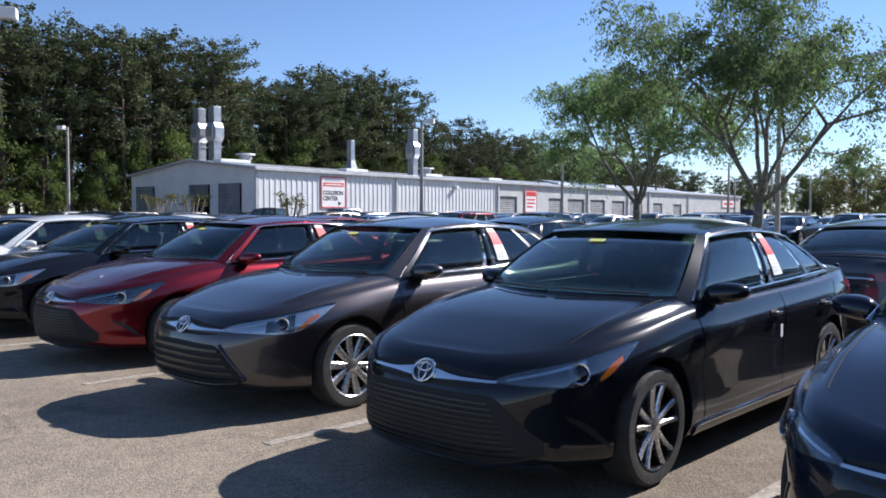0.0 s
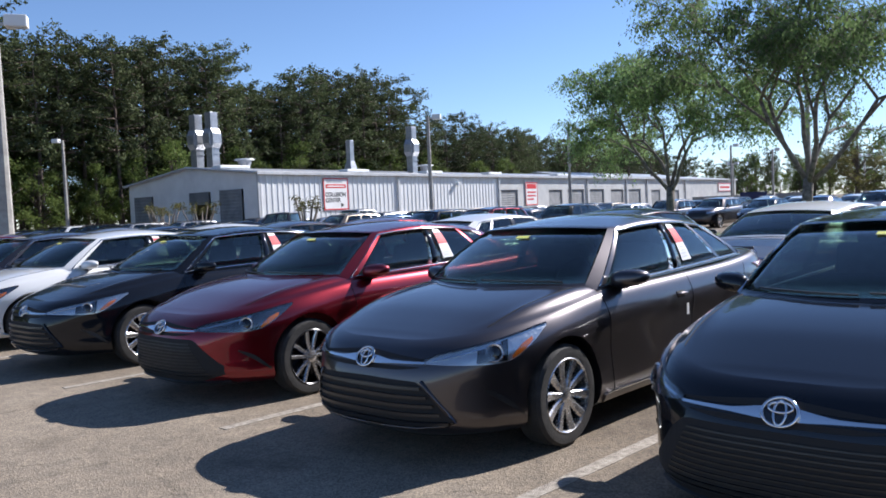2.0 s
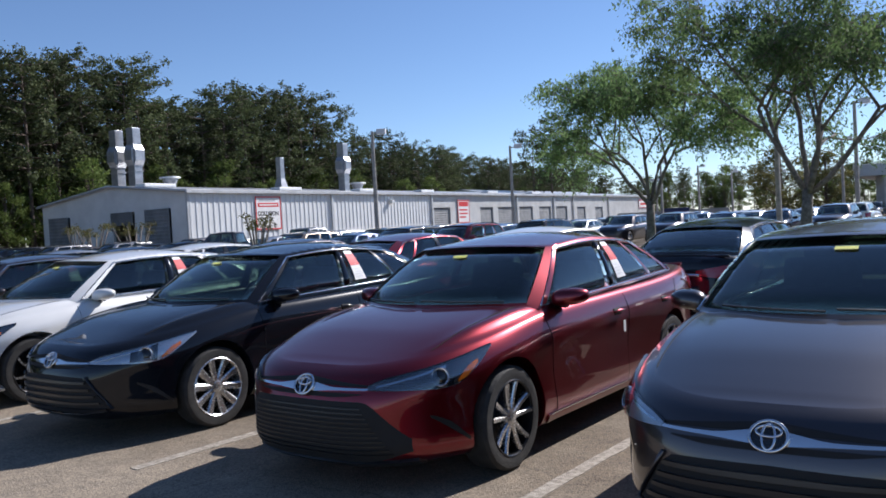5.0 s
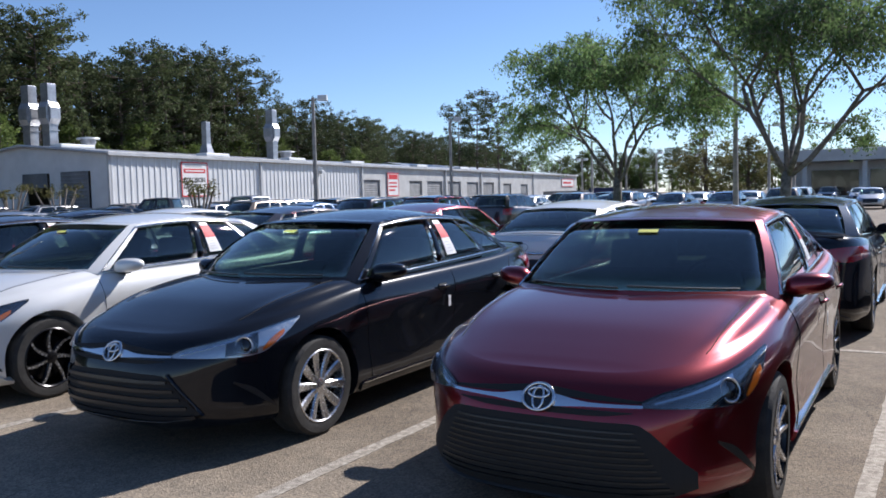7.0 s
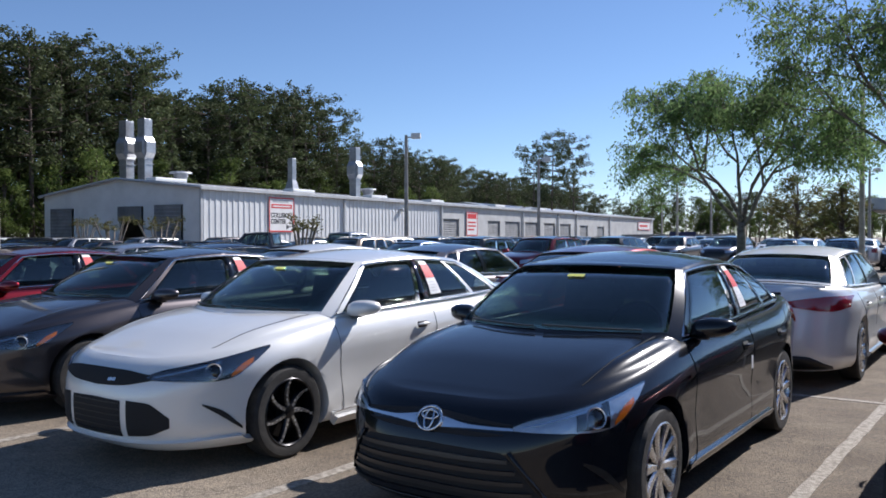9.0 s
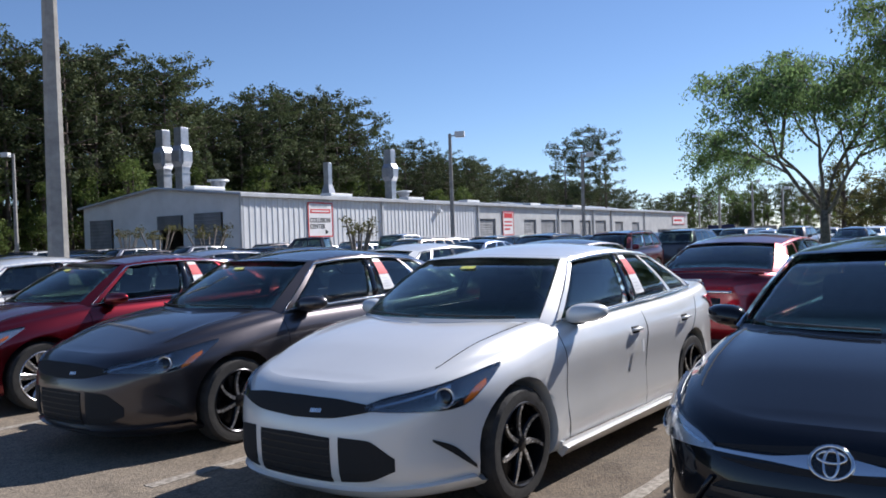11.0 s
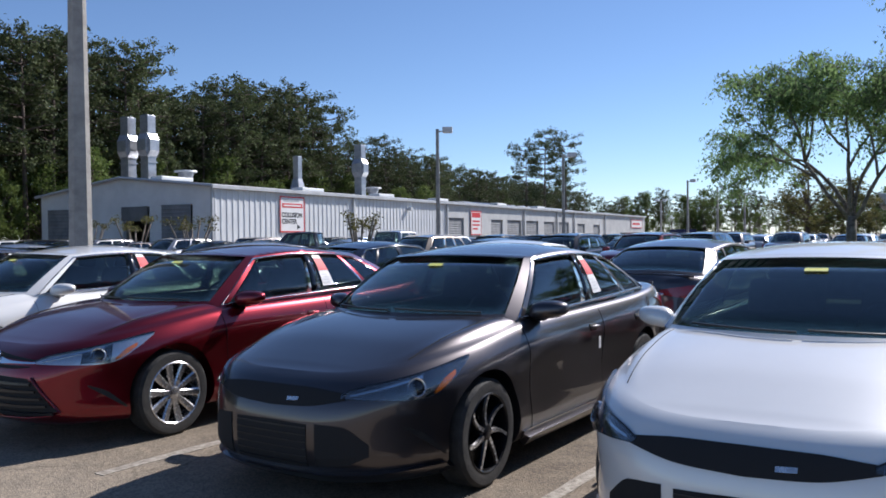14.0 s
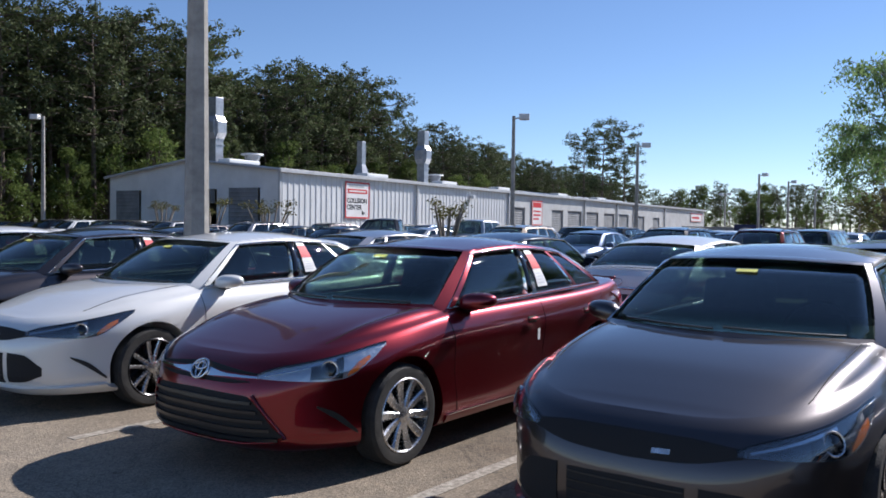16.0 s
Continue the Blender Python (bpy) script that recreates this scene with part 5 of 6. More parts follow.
for k, (a, b_, t) in enumerate(DOORS):
    d = part("roller_door", shutter(b_ - a, t, [0, 0.6, 0, 0, 0.9, 0, 0, 0][k]).data("roller_door", DOOR_GREY), shop, "grey roller door")
    d.matrix_basis = pose(0, a, 0)
for a, b_, t in END_DOORS:
    w = b_ - a
    opened = 3.0 if a == 6.2 else 0.0
    d = part("roller_door", shutter(w, t, opened).data("roller_door", DOOR_GREY), shop, "grey roller door in the gable end")
    d.matrix_basis = Matrix.Translation((-a, 0, 0)) @ Matrix.Rotation(radians(-90), 4, "Z") @ Matrix.Rotation(radians(180), 4, "Z") @ Matrix.Translation((0, 0, 0))
part("floor_slab", Shell().box((-DEEP + 0.4, 0.4, 0.0), (-0.4, LONG - 0.4, 0.03)).data("floor_slab", CONCRETE), shop)


def text_mesh(name, body, size, mat, extrude=0.004):
    cu = bpy.data.curves.new(name, "FONT")
    cu.body, cu.size, cu.extrude, cu.align_x, cu.offset = body, size, extrude, "LEFT", 0.018
    ob = new(name, cu)
    me = bpy.data.meshes.new_from_object(ob.evaluated_get(bpy.context.evaluated_depsgraph_get()))
    bpy.data.objects.remove(ob)
    bpy.data.curves.remove(cu)
    me.materials.clear()
    me.materials.append(mat)
    me.name = name
    return me


def on_wall(y, z, off):
    """Text space (x along the wall, y up) on the long wall, read from outside."""
    return Matrix(((0, 0, 1, off), (1, 0, 0, y), (0, 1, 0, z), (0, 0, 0, 1)))


def wall_sign(y, z, w, h, name="wall_sign"):
    root = thing(name, BM @ pose(0.08, y, z), "white sign with a red border, a red band and black words", "sign", "signs on the workshop")
    part("panel", Shell().box((0, 0, 0), (0.05, w, h), 0.01).data("panel", SIGN_WHITE), root)
    e = 0.11
    part("border", Shell().box((0.03, 0, 0), (0.066, e, h)).box((0.03, w - e, 0), (0.066, w, h)).box((0.03, e, 0), (0.066, w - e, e)).box((0.03, e, h - e), (0.066, w - e, h)).data("border", SIGN_RED), root, "red sign border")
    return root


sg = wall_sign(7.7, 2.05, 3.3, 2.95)
part("red_band", Shell().box((0.05, 0.3, 2.02), (0.062, 3.0, 2.38), 0.005).data("red_band", SIGN_RED), sg, "red band with pale unreadable bars")
part("pale_bar", Shell().box((0.06, 0.5, 2.14), (0.067, 2.8, 2.26)).data("pale_bar", SIGN_WHITE), sg)
part("grey_bar", Shell().box((0.05, 0.45, 2.52), (0.056, 2.55, 2.72)).data("grey_bar", METAL_TRIM), sg)
w1 = part("word", text_mesh("word", "COLLISION", 0.54, SIGN_BLACK), sg, "black word COLLISION")
w1.matrix_basis = on_wall(0.22, 1.25, 0.054)
w2 = part("word", text_mesh("word", "CENTER", 0.54, SIGN_BLACK), sg, "black word CENTER")
w2.matrix_basis = on_wall(0.22, 0.72, 0.054)
part("arrow", Shell().add([(0.054, 2.25, 0.22), (0.054, 2.72, 0.44), (0.054, 2.25, 0.66)], [(0, 1, 2)]).data("arrow", SIGN_BLACK), sg, "small black arrow")
s2 = wall_sign(44.2, 1.75, 3.0, 2.9)
part("red_band", Shell().box((0.05, 0.3, 2.1), (0.062, 2.7, 2.7), 0.005).data("red_band", SIGN_RED), s2)
for z, w in ((1.55, 2.5), (1.1, 2.5), (0.65, 2.0)):
    part("writing_bar", Shell().box((0.05, 0.45, z), (0.058, w, z + 0.2)).data("writing_bar", SIGN_RED), s2, "unreadable red line of writing")
s3 = wall_sign(121, 3.0, 9.0, 1.6)
part("writing_bar", Shell().box((0.05, 1.0, 0.6), (0.058, 7.0, 1.0)).data("writing_bar", SIGN_RED), s3)


def roof_z(x):
    return EAVE + (RIDGE - EAVE) * (-x / 9) if x > -9 else RIDGE


def vent_box(y, x, w, h=0.42, d=1.2):
    root = thing("roof_vent", BM @ pose(x, y, roof_z(x) - 0.12), "white metal ridge vent on the workshop roof", "roof vent", "vents on the roof")
    part("hood", Shell().box((-d / 2, 0, 0.12), (d / 2, w, h), 0.06).data("hood", METAL_WHITE), root)
    part("curb", Shell().box((-d / 2 + 0.12, 0.1, -0.2), (d / 2 - 0.12, w - 0.1, 0.14)).data("curb", METAL_TRIM), root)


for y, w in ((1.0, 3.4), (12.3, 3.2), (25, 3.0), (37.5, 3.0), (55, 3.2), (70, 3.4)):
    vent_box(y, -1.6 if y > 2 else -6.5, w)


def stack(y, x, top, w=0.85, fat=True, name="exhaust_duct"):
    z = roof_z(x) - 0.3
    root = thing(name, BM @ pose(x, y, z), "square galvanised exhaust duct standing on the roof", "duct", "ducts on the roof")
    h = top - z
    part("shaft", Shell().box((-w / 2, -w / 2, 0), (w / 2, w / 2, h), 0.02).data("shaft", GALV), root)
    if fat:
        c0, r = h * 0.56, w * 0.85
        v = [(-r, -w * 0.56, c0 - 0.45), (-r, -w * 0.56, c0 + 0.45), (-w / 2, -w * 0.56, c0 + 1.0), (w / 2, -w * 0.56, c0 + 1.0), (r, -w * 0.56, c0 + 0.45), (r, -w * 0.56, c0 - 0.45), (w / 2, -w * 0.56, c0 - 1.0), (-w / 2, -w * 0.56, c0 - 1.0)]
        v = [(a, b_, z_) for a, b_, z_ in v]
        k = v + [(a, w * 0.56, z_) for a, b_, z_ in v]
        k2 = [(b_, a, z_) for a, b_, z_ in k]
        f = [tuple(range(8)), tuple(range(15, 7, -1))] + [(i, i + 8, (i + 1) % 8 + 8, (i + 1) % 8) for i in range(8)]
        part("fan_housing", Shell().add(k, f).add(k2, f).data("fan_housing", GALV), root, "wide hexagonal fan housing")
        part("flange", Shell().box((-w * 0.6, -w * 0.6, h * 0.3), (w * 0.6, w * 0.6, h * 0.3 + 0.08)).data("flange", GALV), root)
    else:
        part("foot", Shell().add([(-w, -w, 0.1), (w, -w, 0.1), (w, w, 0.1), (-w, w, 0.1), (-w / 2, -w / 2, 1.4), (w / 2, -w / 2, 1.4), (w / 2, w / 2, 1.4), (-w / 2, w / 2, 1.4)], [(0, 1, 5, 4), (1, 2, 6, 5), (2, 3, 7, 6), (3, 0, 4, 7), (4, 5, 6, 7), (3, 2, 1, 0)]).data("foot", GALV), root)


stack(3.0, -11.6, 11.6)
stack(3.4, -9.8, 11.7)
stack(18.3, -6.0, 9.4, 0.6, False)
stack(27.0, -4.5, 11.2)


def mushroom(y, x):
    root = thing("roof_fan", BM @ pose(x, y, roof_z(x) - 0.3), "grey upblast roof fan with a flat cap", "roof fan", "fans on the roof")
    part("drum", Shell().lathe([(0, 0.5), (0.6, 0.5), (0.9, 0.65), (1.15, 0.6)], "z", 20, closed=False).data("drum", GALV, True, 40), root)
    part("cap", Shell().lathe([(1.1, 0.001), (1.1, 0.95), (1.22, 0.9), (1.3, 0.001)], "z", 20, closed=False).data("cap", METAL_WHITE, True, 40), root)


mushroom(5.2, -7.5)
mushroom(29.6, -4.6)
lamp_wall = thing("wall_lamp", BM @ pose(0.08, 29.0, 4.3), "small pale floodlight fixed to the siding", "wall lamp")
part("head", Shell().box((0.0, -0.25, 0), (0.45, 0.25, 0.35), 0.05).data("head", METAL_WHITE), lamp_wall)
# taller roof behind the far bays
annex = thing("annex_building", BM @ pose(-17, 88, 0), "grey metal annex with a low-pitched roof behind the workshop", "building")
part("walls", Shell().box((-14, 0, 0), (2, 60, 6.4)).data("walls", METAL_BEIGE), annex)
part("roof", Shell().add([(3, -0.5, 6.4), (3, 60.5, 6.4), (-6, 60.5, 8.0), (-6, -0.5, 8.0), (-15, -0.5, 6.4), (-15, 60.5, 6.4)], [(0, 1, 2, 3), (3, 2, 5, 4), (0, 3, 4), (1, 5, 2)]).data("roof", ROOF_METAL), annex)

# block wall across the far end, and a low dark building beyond
part_wall = tagged(new("wall_far", Shell().box((-62, 126, 0), (-44, 126.3, 1.95), 0.03).data("wall_far", CONCRETE)), "grey block wall at the end of the lot", "wall", kind="structure")
board = thing("sign_board", pose(-51.5, 124.5, 0), "low dark blue sign board on two posts", "sign")
part("board", Shell().box((-2.0, -0.05, 0.7), (2.0, 0.05, 2.3), 0.02).data("board", SIGN_BLUE), board)
for px in (-1.5, 1.5):
    part("post", Shell().box((px - 0.06, -0.04, 0), (px + 0.06, 0.04, 0.72), 0.01).data("post", METAL_TRIM), board)
showroom = thing("showroom_building", pose(6, 113, 0, 0, 0, 4), "low grey showroom with a flat canopy beyond the lot", "building")
part("wall", Shell().box((-28, 0, 0), (26, 16, 4.6), 0.05).data("wall", METAL_TRIM), showroom)
part("canopy", Shell().box((-30, -4, 4.6), (28, 17, 6.0), 0.05).data("canopy", METAL_BEIGE), showroom, "pale flat canopy band")
for i in range(8):
    o = part("window", kit("show_win", lambda: Shell().box((0, -0.06, 0.5), (5.2, 0.0, 3.6)).data("window", GLOSS_BLACK)), showroom, "dark showroom window")
    o.matrix_basis = pose(-26 + 6.4 * i, 0, 0)
    o = part("column", kit("show_col", lambda: Shell().box((-0.25, -3.6, 0), (0.25, -3.1, 4.6), 0.03).data("column", METAL_BEIGE)), showroom)
    o.matrix_basis = pose(-26.6 + 6.4 * i, 0, 0)


# ---- lamp posts ----
def lamp_post(x, y, h, turn, r=0.115, heads=1, label="square concrete lamp post with a shoebox lamp head", base=True):
    root = thing("street_lamp", pose(x, y, 0, 0, 0, turn), label, "lamp post", "lamp posts of the lot")
    s = Shell()
    v, f = [], []
    for i, z in enumerate((0, h)):
        k = r * (1.25 if i == 0 else 0.8)
        c = k * 0.55
        v += [(k, -c, z), (k, c, z), (c, k, z), (-c, k, z), (-k, c, z), (-k, -c, z), (-c, -k, z), (c, -k, z)]
    f = [(i, (i + 1) % 8, (i + 1) % 8 + 8, i + 8) for i in range(8)] + [tuple(range(7, -1, -1)), tuple(range(8, 16))]
    part("pole", s.add(v, f).data("pole", CONCRETE), root, "pale tapering concrete pole")
    for k in range(heads):
        sg_ = 1 if k == 0 else -1
        part("arm", Shell().tube([(0, 0, h - 0.15), (sg_ * 0.45, 0, h - 0.1)], 0.045, 6).data("arm", METAL_TRIM), root)
        hd = part("lamp_head", Shell().box((sg_ * 0.62 - 0.30, -0.22, h - 0.22), (sg_ * 0.62 + 0.30, 0.22, h + 0.12), 0.03).data("lamp_head", METAL_WHITE), root, "white shoebox lamp head")
        part("lamp_glass", Shell().box((sg_ * 0.62 - 0.22, -0.16, h - 0.24), (sg_ * 0.62 + 0.22, 0.16, h - 0.218)).data("lamp_glass", LENS), hd)
    if base:
        part("footing", Shell().lathe([(0, 0.001), (0, 0.3), (0.6, 0.3), (0.62, 0.28), (0.62, 0.001)], "z", 18, closed=False).data("footing", CONCRETE, True, 40), root)


lamp_post(-27.4, 9.52, 7.55, 60, 0.17)
lamp_post(-74, 31.5, 9.0, -150)
lamp_post(-41.2, 42.3, 8.05, 30)
lamp_post(-40.2, 58.0, 7.7, 30)
lamp_post(-14.4, 37.4, 7.6, 0, 0.09)
lamp_post(-14.9, 58.2, 8.0, 0)
lamp_post(-41.0, 92, 7.5, 0)
lamp_post(-41.2, 105, 7.4, 0)
lamp_post(-41.0, 118, 7.0, 0)
lamp_post(-38, 132, 7.0, 0, heads=2)
lamp_post(-56, 128, 7.0, 0, heads=2)
lamp_post(-20.5, 84, 7.6, 0)


# ---- planted islands ----
def island(x0, x1, y0, y1):
    k = thing("planted_island", pose(0, 0, 0), "grass island with a pale concrete kerb", "traffic island", kind="structure")
    s = Shell()
    for a, b_ in (((x0, y0), (x1, y0 + 0.15)), ((x0, y1 - 0.15), (x1, y1)), ((x0, y0 + 0.15), (x0 + 0.15, y1 - 0.15)), ((x1 - 0.15, y0 + 0.15), (x1, y1 - 0.15))):
        s.box((*a, 0), (*b_, 0.15), 0.02)
    part("kerb", s.data("kerb", CONCRETE), k, "pale concrete kerb")
    part("turf", Shell().grid([[(x0 + 0.15 + (x1 - x0 - 0.3) * i / 12, y0 + 0.15 + (y1 - y0 - 0.3) * j / 12, 0.13 + 0.03 * noise.noise(Vector((x0 + i * 0.7, y0 + j * 0.7, 0)))) for j in range(13)] for i in range(13)]).data("turf", GRASS_SOIL, True), k, "thin green turf")
    bl = Shell()
    r = random.Random(int(x0 * 10 + y0))
    for _ in range(2500):
        x, y = r.uniform(x0 + 0.2, x1 - 0.2), r.uniform(y0 + 0.2, y1 - 0.2)
        a, h = r.uniform(0, 6.28), r.uniform(0.04, 0.12)
        dx, dy = math.cos(a) * 0.008, math.sin(a) * 0.008
        bl.add([(x - dx, y - dy, 0.11), (x + dx, y + dy, 0.11), (x + dy * 4, y - dx * 4, 0.13 + h)], [(0, 1, 2)])
    tagged(part("grass_blades", mesh_data("grass_blades", bl.v, bl.f, LEAF_WOOD), k), "short grass blades", "", "", "stuff")


island(-20.0, -8.0, 23.0, 33.5)
island(-35.5, -31.0, 22.0, 28.0)


# ---- trees ----
def leafy(points, size, count, spread, r, flat=0.5, droop=0.0):
    """Small leaf faces scattered round the points, as arrays."""
    v, f = [], []
    for p in points:
        for _ in range(count):
            d = Vector((r.gauss(0, 1), r.gauss(0, 1), r.gauss(0, flat))) * spread * 0.55
            d.z -= droop * abs(r.gauss(0, 1)) * spread
            c = p + d
            a = Vector((r.gauss(0, 1), r.gauss(0, 1), r.gauss(0, 0.7))).normalized()
            b_ = a.cross(Vector((r.gauss(0, 1), r.gauss(0, 1), r.gauss(0, 1)))).normalized()
            s1, s2 = size * r.uniform(0.6, 1.4), size * r.uniform(0.3, 0.6)
            k = len(v)
            v += [c - a * s1, c + b_ * s2, c + a * s1, c - b_ * s2]
            f.append((k, k + 1, k + 2, k + 3))
    return v, f


def sprays(points, r, per, length, leaf, outward):
    """Thin drooping shoots from the twig points, set with narrow leaves on both sides."""
    wood, v, f = Shell(), [], []
    for p in points:
        for _ in range(per):
            a = math.atan2(p.y - outward.y, p.x - outward.x) + r.gauss(0, 1.1)
            d = Vector((math.cos(a), math.sin(a), r.uniform(-0.5, 0.7)))
            ln = length * r.uniform(0.5, 1.75)
            q, pts = p.copy(), [p.copy()]
            for k in range(5):
                q = q + d.normalized() * ln / 5
                d.z -= r.uniform(0.25, 0.6)
                pts.append(q.copy())
                for side in range(4):
                    c = q + Vector((r.gauss(0, 0.075), r.gauss(0, 0.075), r.gauss(-0.03, 0.075)))
                    u = Vector((r.gauss(0, 0.6), r.gauss(0, 0.6), -0.7)).normalized()
                    w = u.cross(Vector((r.gauss(0, 1), r.gauss(0, 1), r.gauss(0, 0.6)))).normalized()
                    s1 = leaf * r.uniform(0.7, 1.35)
                    k0 = len(v)
                    v += [c - u * s1, c + w * s1 * 0.42, c + u * s1, c - w * s1 * 0.42]
                    f.append((k0, k0 + 1, k0 + 2, k0 + 3))
            wood.tube(pts[::2], [0.009, 0.007, 0.005], 3)
    return wood, v, f


def limb(r, s, ends, p, d, ln, rad, lv, flat):
    """A limb that arches outward and forks; the outer twigs gather in ends."""
    pts, rr, q = [p], [rad], p
    for i in range(4):
        d = (d + Vector((r.gauss(0, 0.14), r.gauss(0, 0.14), r.gauss(-0.03 if lv < 2 else 0.03, 0.07)))).normalized()
        q = q + d * ln / 4
        pts.append(q)
        rr.append(rad * (1 - 0.36 * (i + 1) / 4))
    s.tube(pts, rr, 8 if lv > 1 else 5)
    if lv <= 1:
        ends.extend(pts[2:])
    elif lv == 2:
        ends.extend(pts[2::2])
    if lv == 0:
        return
    a0 = r.uniform(0, 6.28)
    n = r.choice((2, 3, 3)) if lv > 1 else r.choice((2, 2, 3))
    for i in range(n):
        side = Matrix.Rotation(a0 + 2 * math.pi * i / n + r.uniform(-0.5, 0.5), 3, d) @ d.orthogonal().normalized()
        side.z *= flat
        ang = radians(r.uniform(18, 52))
        limb(r, s, ends, q if i else pts[3], (d * math.cos(ang) + side * math.sin(ang)).normalized(), ln * r.uniform(0.58, 0.84), rad * 0.58, lv - 1, flat)


def elm(x, y, seed, limbs, size, lean):
    """limbs: (bearing, tilt from upright, length) of the main limbs, in degrees and metres."""
    r = random.Random(seed)
    root = thing("tree", pose(x, y, 0.12), "leafy young elm with an open drooping crown on a grass island", "tree", "trees on the island")
    s, ends = Shell(), []
    top = Vector((lean[0], lean[1], 1.95))
    s.tube([(0, 0, -0.1), (0.02, 0, 0.35), top * 0.6, top], [0.24, 0.18, 0.155, 0.155], 10)
    for bearing, tilt, ln in limbs:
        a, t = radians(bearing), radians(tilt)
        d = Vector((math.cos(a) * math.sin(t), math.sin(a) * math.sin(t), math.cos(t)))
        limb(r, s, ends, top - Vector((0, 0, 0.2)), d, ln, 0.082 * size, 3, 0.8)
    wood, v, f = sprays(ends, r, 4, 0.85 * size, 0.062, top)
    s.add(wood.v, wood.f)
    part("trunk", s.data("trunk", BARK, True), root, "grey-brown forking trunk and limbs")
    part("crown", mesh_data("crown", v, f, LEAF_ELM), root, "green narrow-leaved crown with gaps and hanging sprays")
    return root


elm(-17.1, 29.9, 3, ((20, 6, 3.1), (195, 32, 2.45), (110, 22, 2.8), (300, 28, 2.3), (350, 40, 2.2)), 0.95, (0.0, 0.1))
elm(-11.0, 26.7, 11, ((30, 8, 3.1), (185, 34, 2.9), (100, 28, 2.7), (320, 40, 2.9), (230, 20, 3.0), (10, 46, 3.1)), 1.05, (0.15, 0.0))


def palm_stump(x, y, seed, h):
    r = random.Random(seed)
    root = thing("shrub", pose(x, y, 0.1), "cut-back bushy shrub with bare stems on an island", "shrub", "shrubs between the rows")
    ends = []
    for i in range(8):
        s = Shell()
        a = 2 * math.pi * i / 8 + r.uniform(-0.3, 0.3)
        t = r.uniform(0.12, 0.42)
        tip = Vector((math.cos(a) * t * h, math.sin(a) * t * h, h * r.uniform(0.75, 1.0)))
        s.tube([(0.05 * math.cos(a), 0.05 * math.sin(a), -0.1), tip * 0.45, tip], [0.06, 0.05, 0.035], 6)
        ends += [tip, tip * 0.92 + Vector((0, 0, 0.1))]
        part("stem", s.data("stem", BARK, True), root)
    v, f = leafy(ends, 0.07, 26, 0.28, r)
    part("crown", mesh_data("crown", v, f, LEAF_OLIVE), root)


palm_stump(-33.6, 25.3, 1, 2.4)
palm_stump(-44, 26.0, 2, 2.6)
palm_stump(-49.5, 27.0, 5, 2.6)
palm_stump(-62, 33, 6, 2.8)


def pine_proto(seed, h, m, broad=False):
    r = random.Random(seed)
    root = thing("pine_tree" if not broad else "broadleaf_tree", m, "tall dark pine with a ragged crown in the woods" if not broad else "rounded green broadleaf tree at the wood edge", "tree", "trees behind the workshop")
    s = Shell()
    bend = Vector((r.uniform(-0.5, 0.5), r.uniform(-0.5, 0.5), 0))
    pts = [Vector((0, 0, -0.2)) + bend * (t * t) + Vector((0, 0, h * 0.95 * t)) for t in (0, 0.25, 0.5, 0.75, 1)]
    s.tube(pts, [0.26, 0.22, 0.17, 0.11, 0.03], 7)
    clumps = []
    if not broad:
        z = h * r.uniform(0.30, 0.42)
        while z < h:
            q = (z / h - 0.35) / 0.65
            reach = (0.9 + 3.0 * math.sin(math.pi * min(0.9, max(0.08, 0.22 + 0.60 * q))) ** 0.8) * h / 20
            for i in range(r.choice((3, 4, 5))):
                a = r.uniform(0, 6.28)
                ln = reach * r.uniform(0.55, 1.2)
                st = Vector((0, 0, z)) + bend * (z / h) ** 2
                tip = st + Vector((math.cos(a) * ln, math.sin(a) * ln, ln * r.uniform(-0.05, 0.4)))
                s.tube([st, st.lerp(tip, 0.6) + Vector((0, 0, -0.1)), tip], [0.06, 0.045, 0.02], 4)
                clumps += [(tip, 0.85), (st.lerp(tip, 0.6), 0.75)]
            z += h * r.uniform(0.035, 0.06)
        clumps += [(Vector((0, 0, h)) + bend, 0.6)]
    else:
        for _ in range(34):
            a, q = r.uniform(0, 6.28), r.uniform(0.15, 1.0)
            rad = h * 0.30 * math.sin(math.pi * min(0.95, 0.18 + 0.75 * q)) * r.uniform(0.4, 1.1)
            p = Vector((math.cos(a) * rad, math.sin(a) * rad, h * q))
            s.tube([Vector((0, 0, h * q * 0.6)), p], [0.06, 0.02], 4)
            clumps.append((p, 1.1))
    part("trunk", s.data("trunk", BARK_PINE, True), root)
    v, f = [], []
    for p, sp in clumps:
        a, b_ = leafy([p], 0.20 if not broad else 0.17, 38 if not broad else 110, sp * 0.70, r, 0.85)
        k = len(v)
        v += a
        f += [tuple(i + k for i in q) for q in b_]
    part("crown", mesh_data("crown", v, f, LEAF_WOOD if broad else LEAF_PINE), root)
    return root


PINES = []
wr = random.Random(21)


def plant(kind, x, y, h):
    bank = [p for p in PINES if p[1] == kind]
    if len(bank) < (5 if kind == "pine" else 3):
        h0 = 20 if kind == "pine" else 10
        o = pine_proto(100 + len(PINES), h0, Matrix.Translation((x, y, 0)) @ Matrix.Scale(h / h0, 4), kind != "pine")
        PINES.append((o, kind, h0))
        return
    o, _, h0 = wr.choice(bank)
    c = copy_thing(o, pose(0, 0, 0))
    k = h / h0
    c.matrix_basis = Matrix.LocRotScale((x, y, 0), Euler((0, 0, wr.uniform(0, 6.28))), (k * wr.uniform(0.9, 1.15), k * wr.uniform(0.9, 1.15), k))


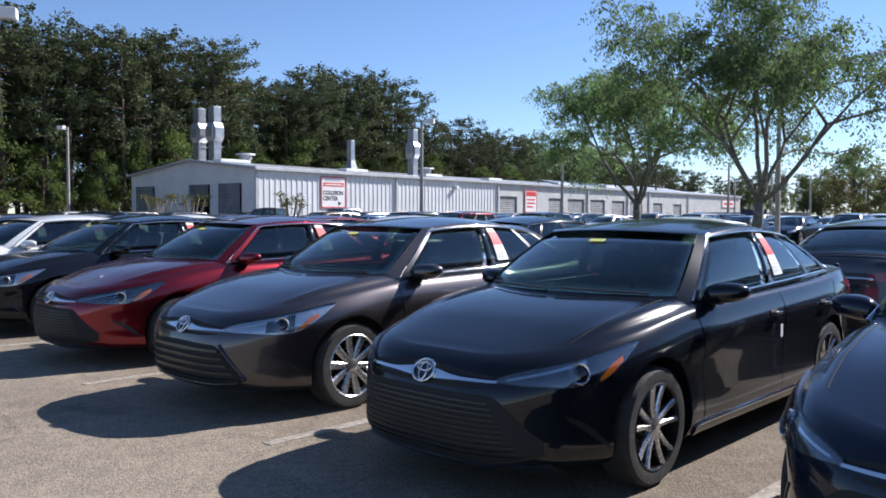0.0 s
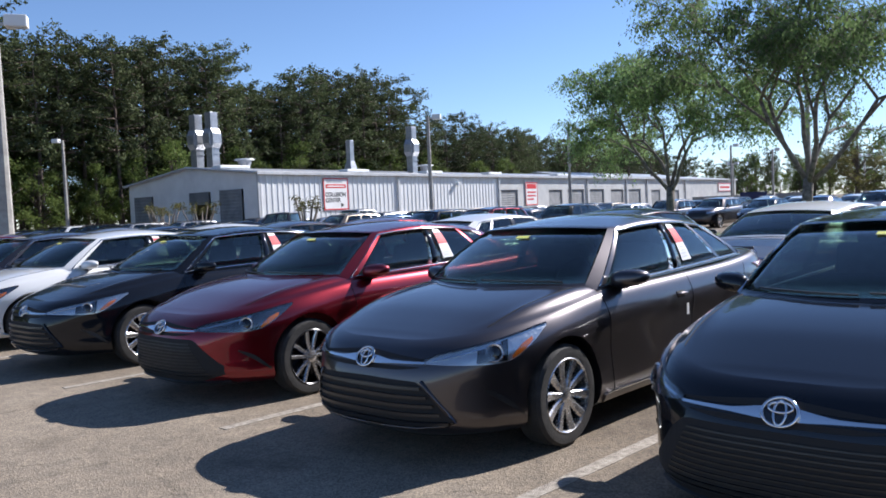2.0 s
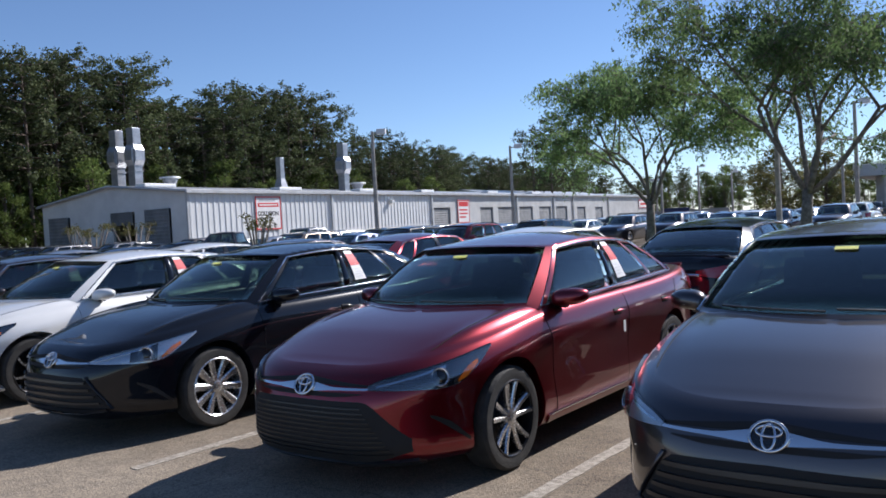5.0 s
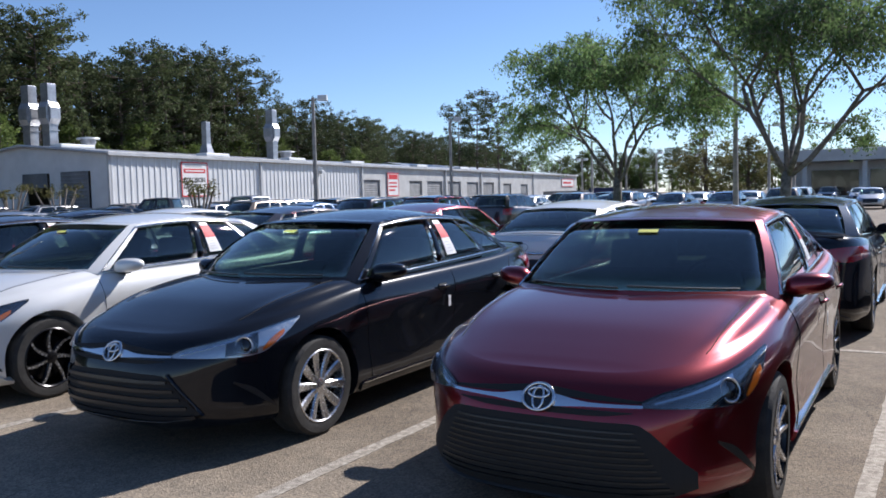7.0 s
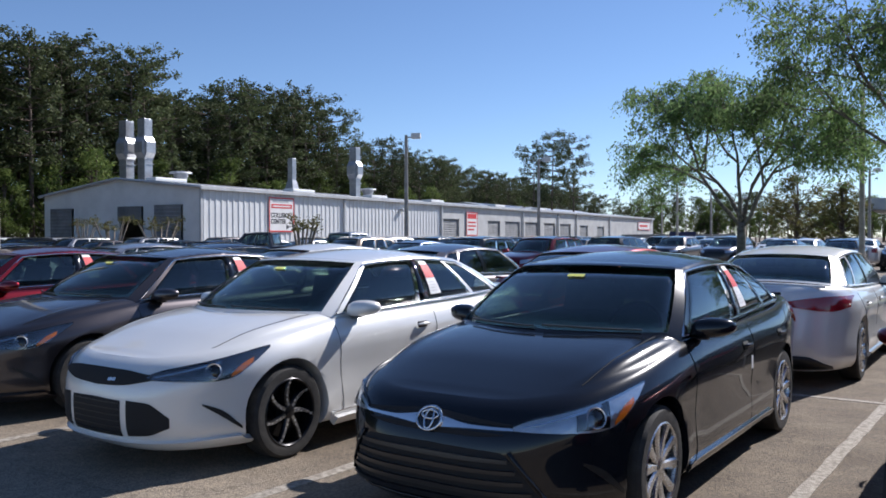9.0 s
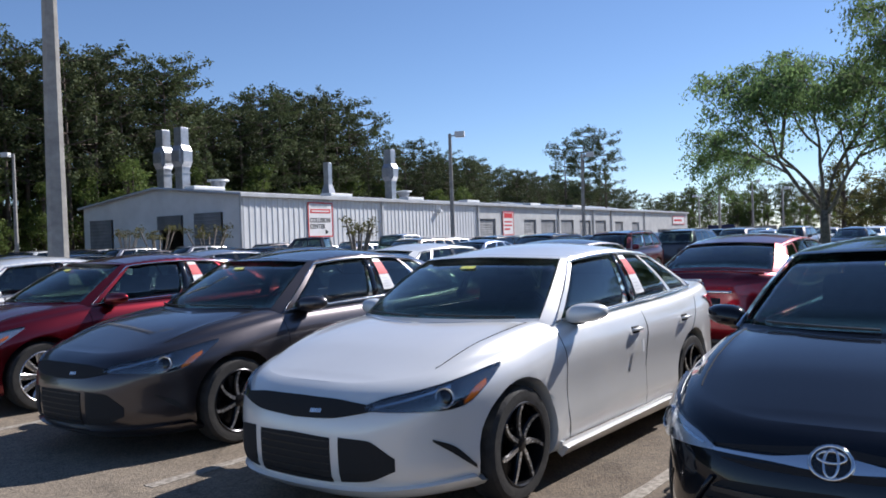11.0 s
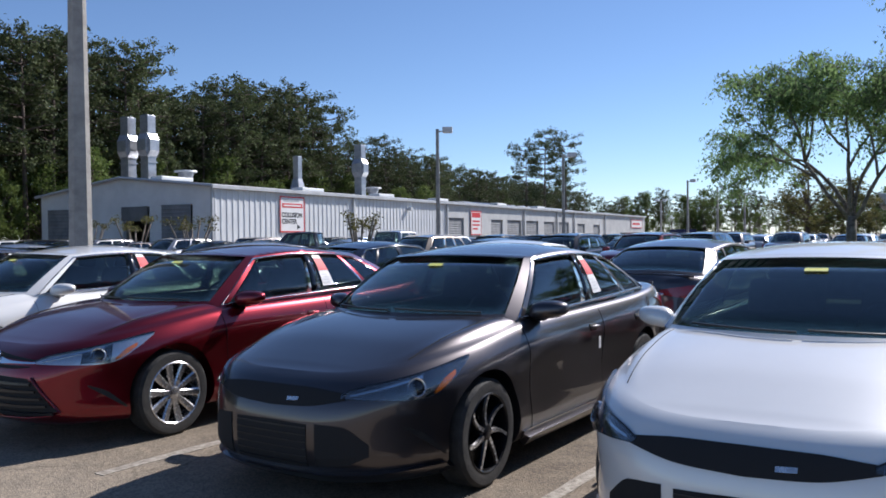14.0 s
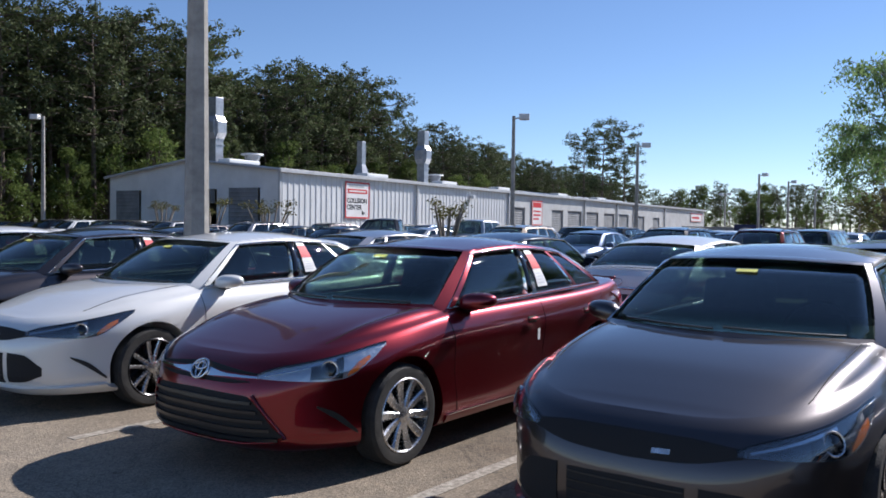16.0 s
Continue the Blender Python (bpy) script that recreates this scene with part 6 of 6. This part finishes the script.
def edge_x(y):
    """The edge of the woods behind the workshop."""
    return -83 - 0.20 * max(0, y - 40)


# the height of the wood's skyline along its edge
SKYLINE = curve_through([(-30, 21), (31, 22.2), (38, 20.4), (45, 20.8), (52, 21.8), (59, 21.2), (64, 18.4), (68, 18.8), (76, 21.8), (84, 22.4), (92, 22.4), (99, 21.0), (105, 16.8), (113, 18.4), (120, 14.5), (132, 17.6), (149, 17.4), (177, 16.4), (260, 16)])
for row in range(4):
    y = -30.0
    while y < 260:
        x = edge_x(y) - 3 - row * 5 + wr.uniform(-1.5, 1.5)
        plant("pine", x, y + wr.uniform(-1.0, 1.0), SKYLINE(y) * (wr.uniform(0.94, 1.02) if row < 2 else wr.uniform(0.80, 0.98)))
        y += wr.uniform(3.4, 5.0) * (1 + 0.005 * max(0, y - 60))
for back in (0, -8, -16, -26):
    y = -30.0
    while y < 200:
        plant("wood", edge_x(y) + back + wr.uniform(-1.5, 1.5), y, wr.uniform(6, 11) - back * 0.08)
        y += wr.uniform(3, 6) * (1 + 0.006 * max(0, y - 40))
# lower woods across the far end
for row in range(4):
    x = -135.0
    while x < 150:
        low = row == 0
        plant("pine" if not low and wr.random() < 0.6 else "wood", x, 250 + row * 8 + wr.uniform(-4, 4) - 0.15 * max(0, x), wr.uniform(6, 9) if low else wr.uniform(11, 15.5))
        x += wr.uniform(4.6, 6.8) * (0.8 if low else 1)
for x, y, h in ((-88, 152, 22.5), (-85, 156, 21.0), (-91, 150, 20.0)):
    plant("pine", x, y, h)
# a broad olive-green oak beyond the lot
for k, (x, y, h) in enumerate(((-30, 100, 8.2), (-26, 104, 7.6))):
    oak = pine_proto(300 + k, 10, Matrix.Translation((x, y, 0)) @ Matrix.Scale(h / 10, 4) @ Matrix.Diagonal((1.6, 1.6, 1, 1)), True)
    tagged(oak, "broad olive-brown oak beyond the lot", "tree")
    for o in oak.children:
        if o.name.startswith("crown"):
            o.material_slots[0].link = "OBJECT"
            o.material_slots[0].material = LEAF_OLIVE
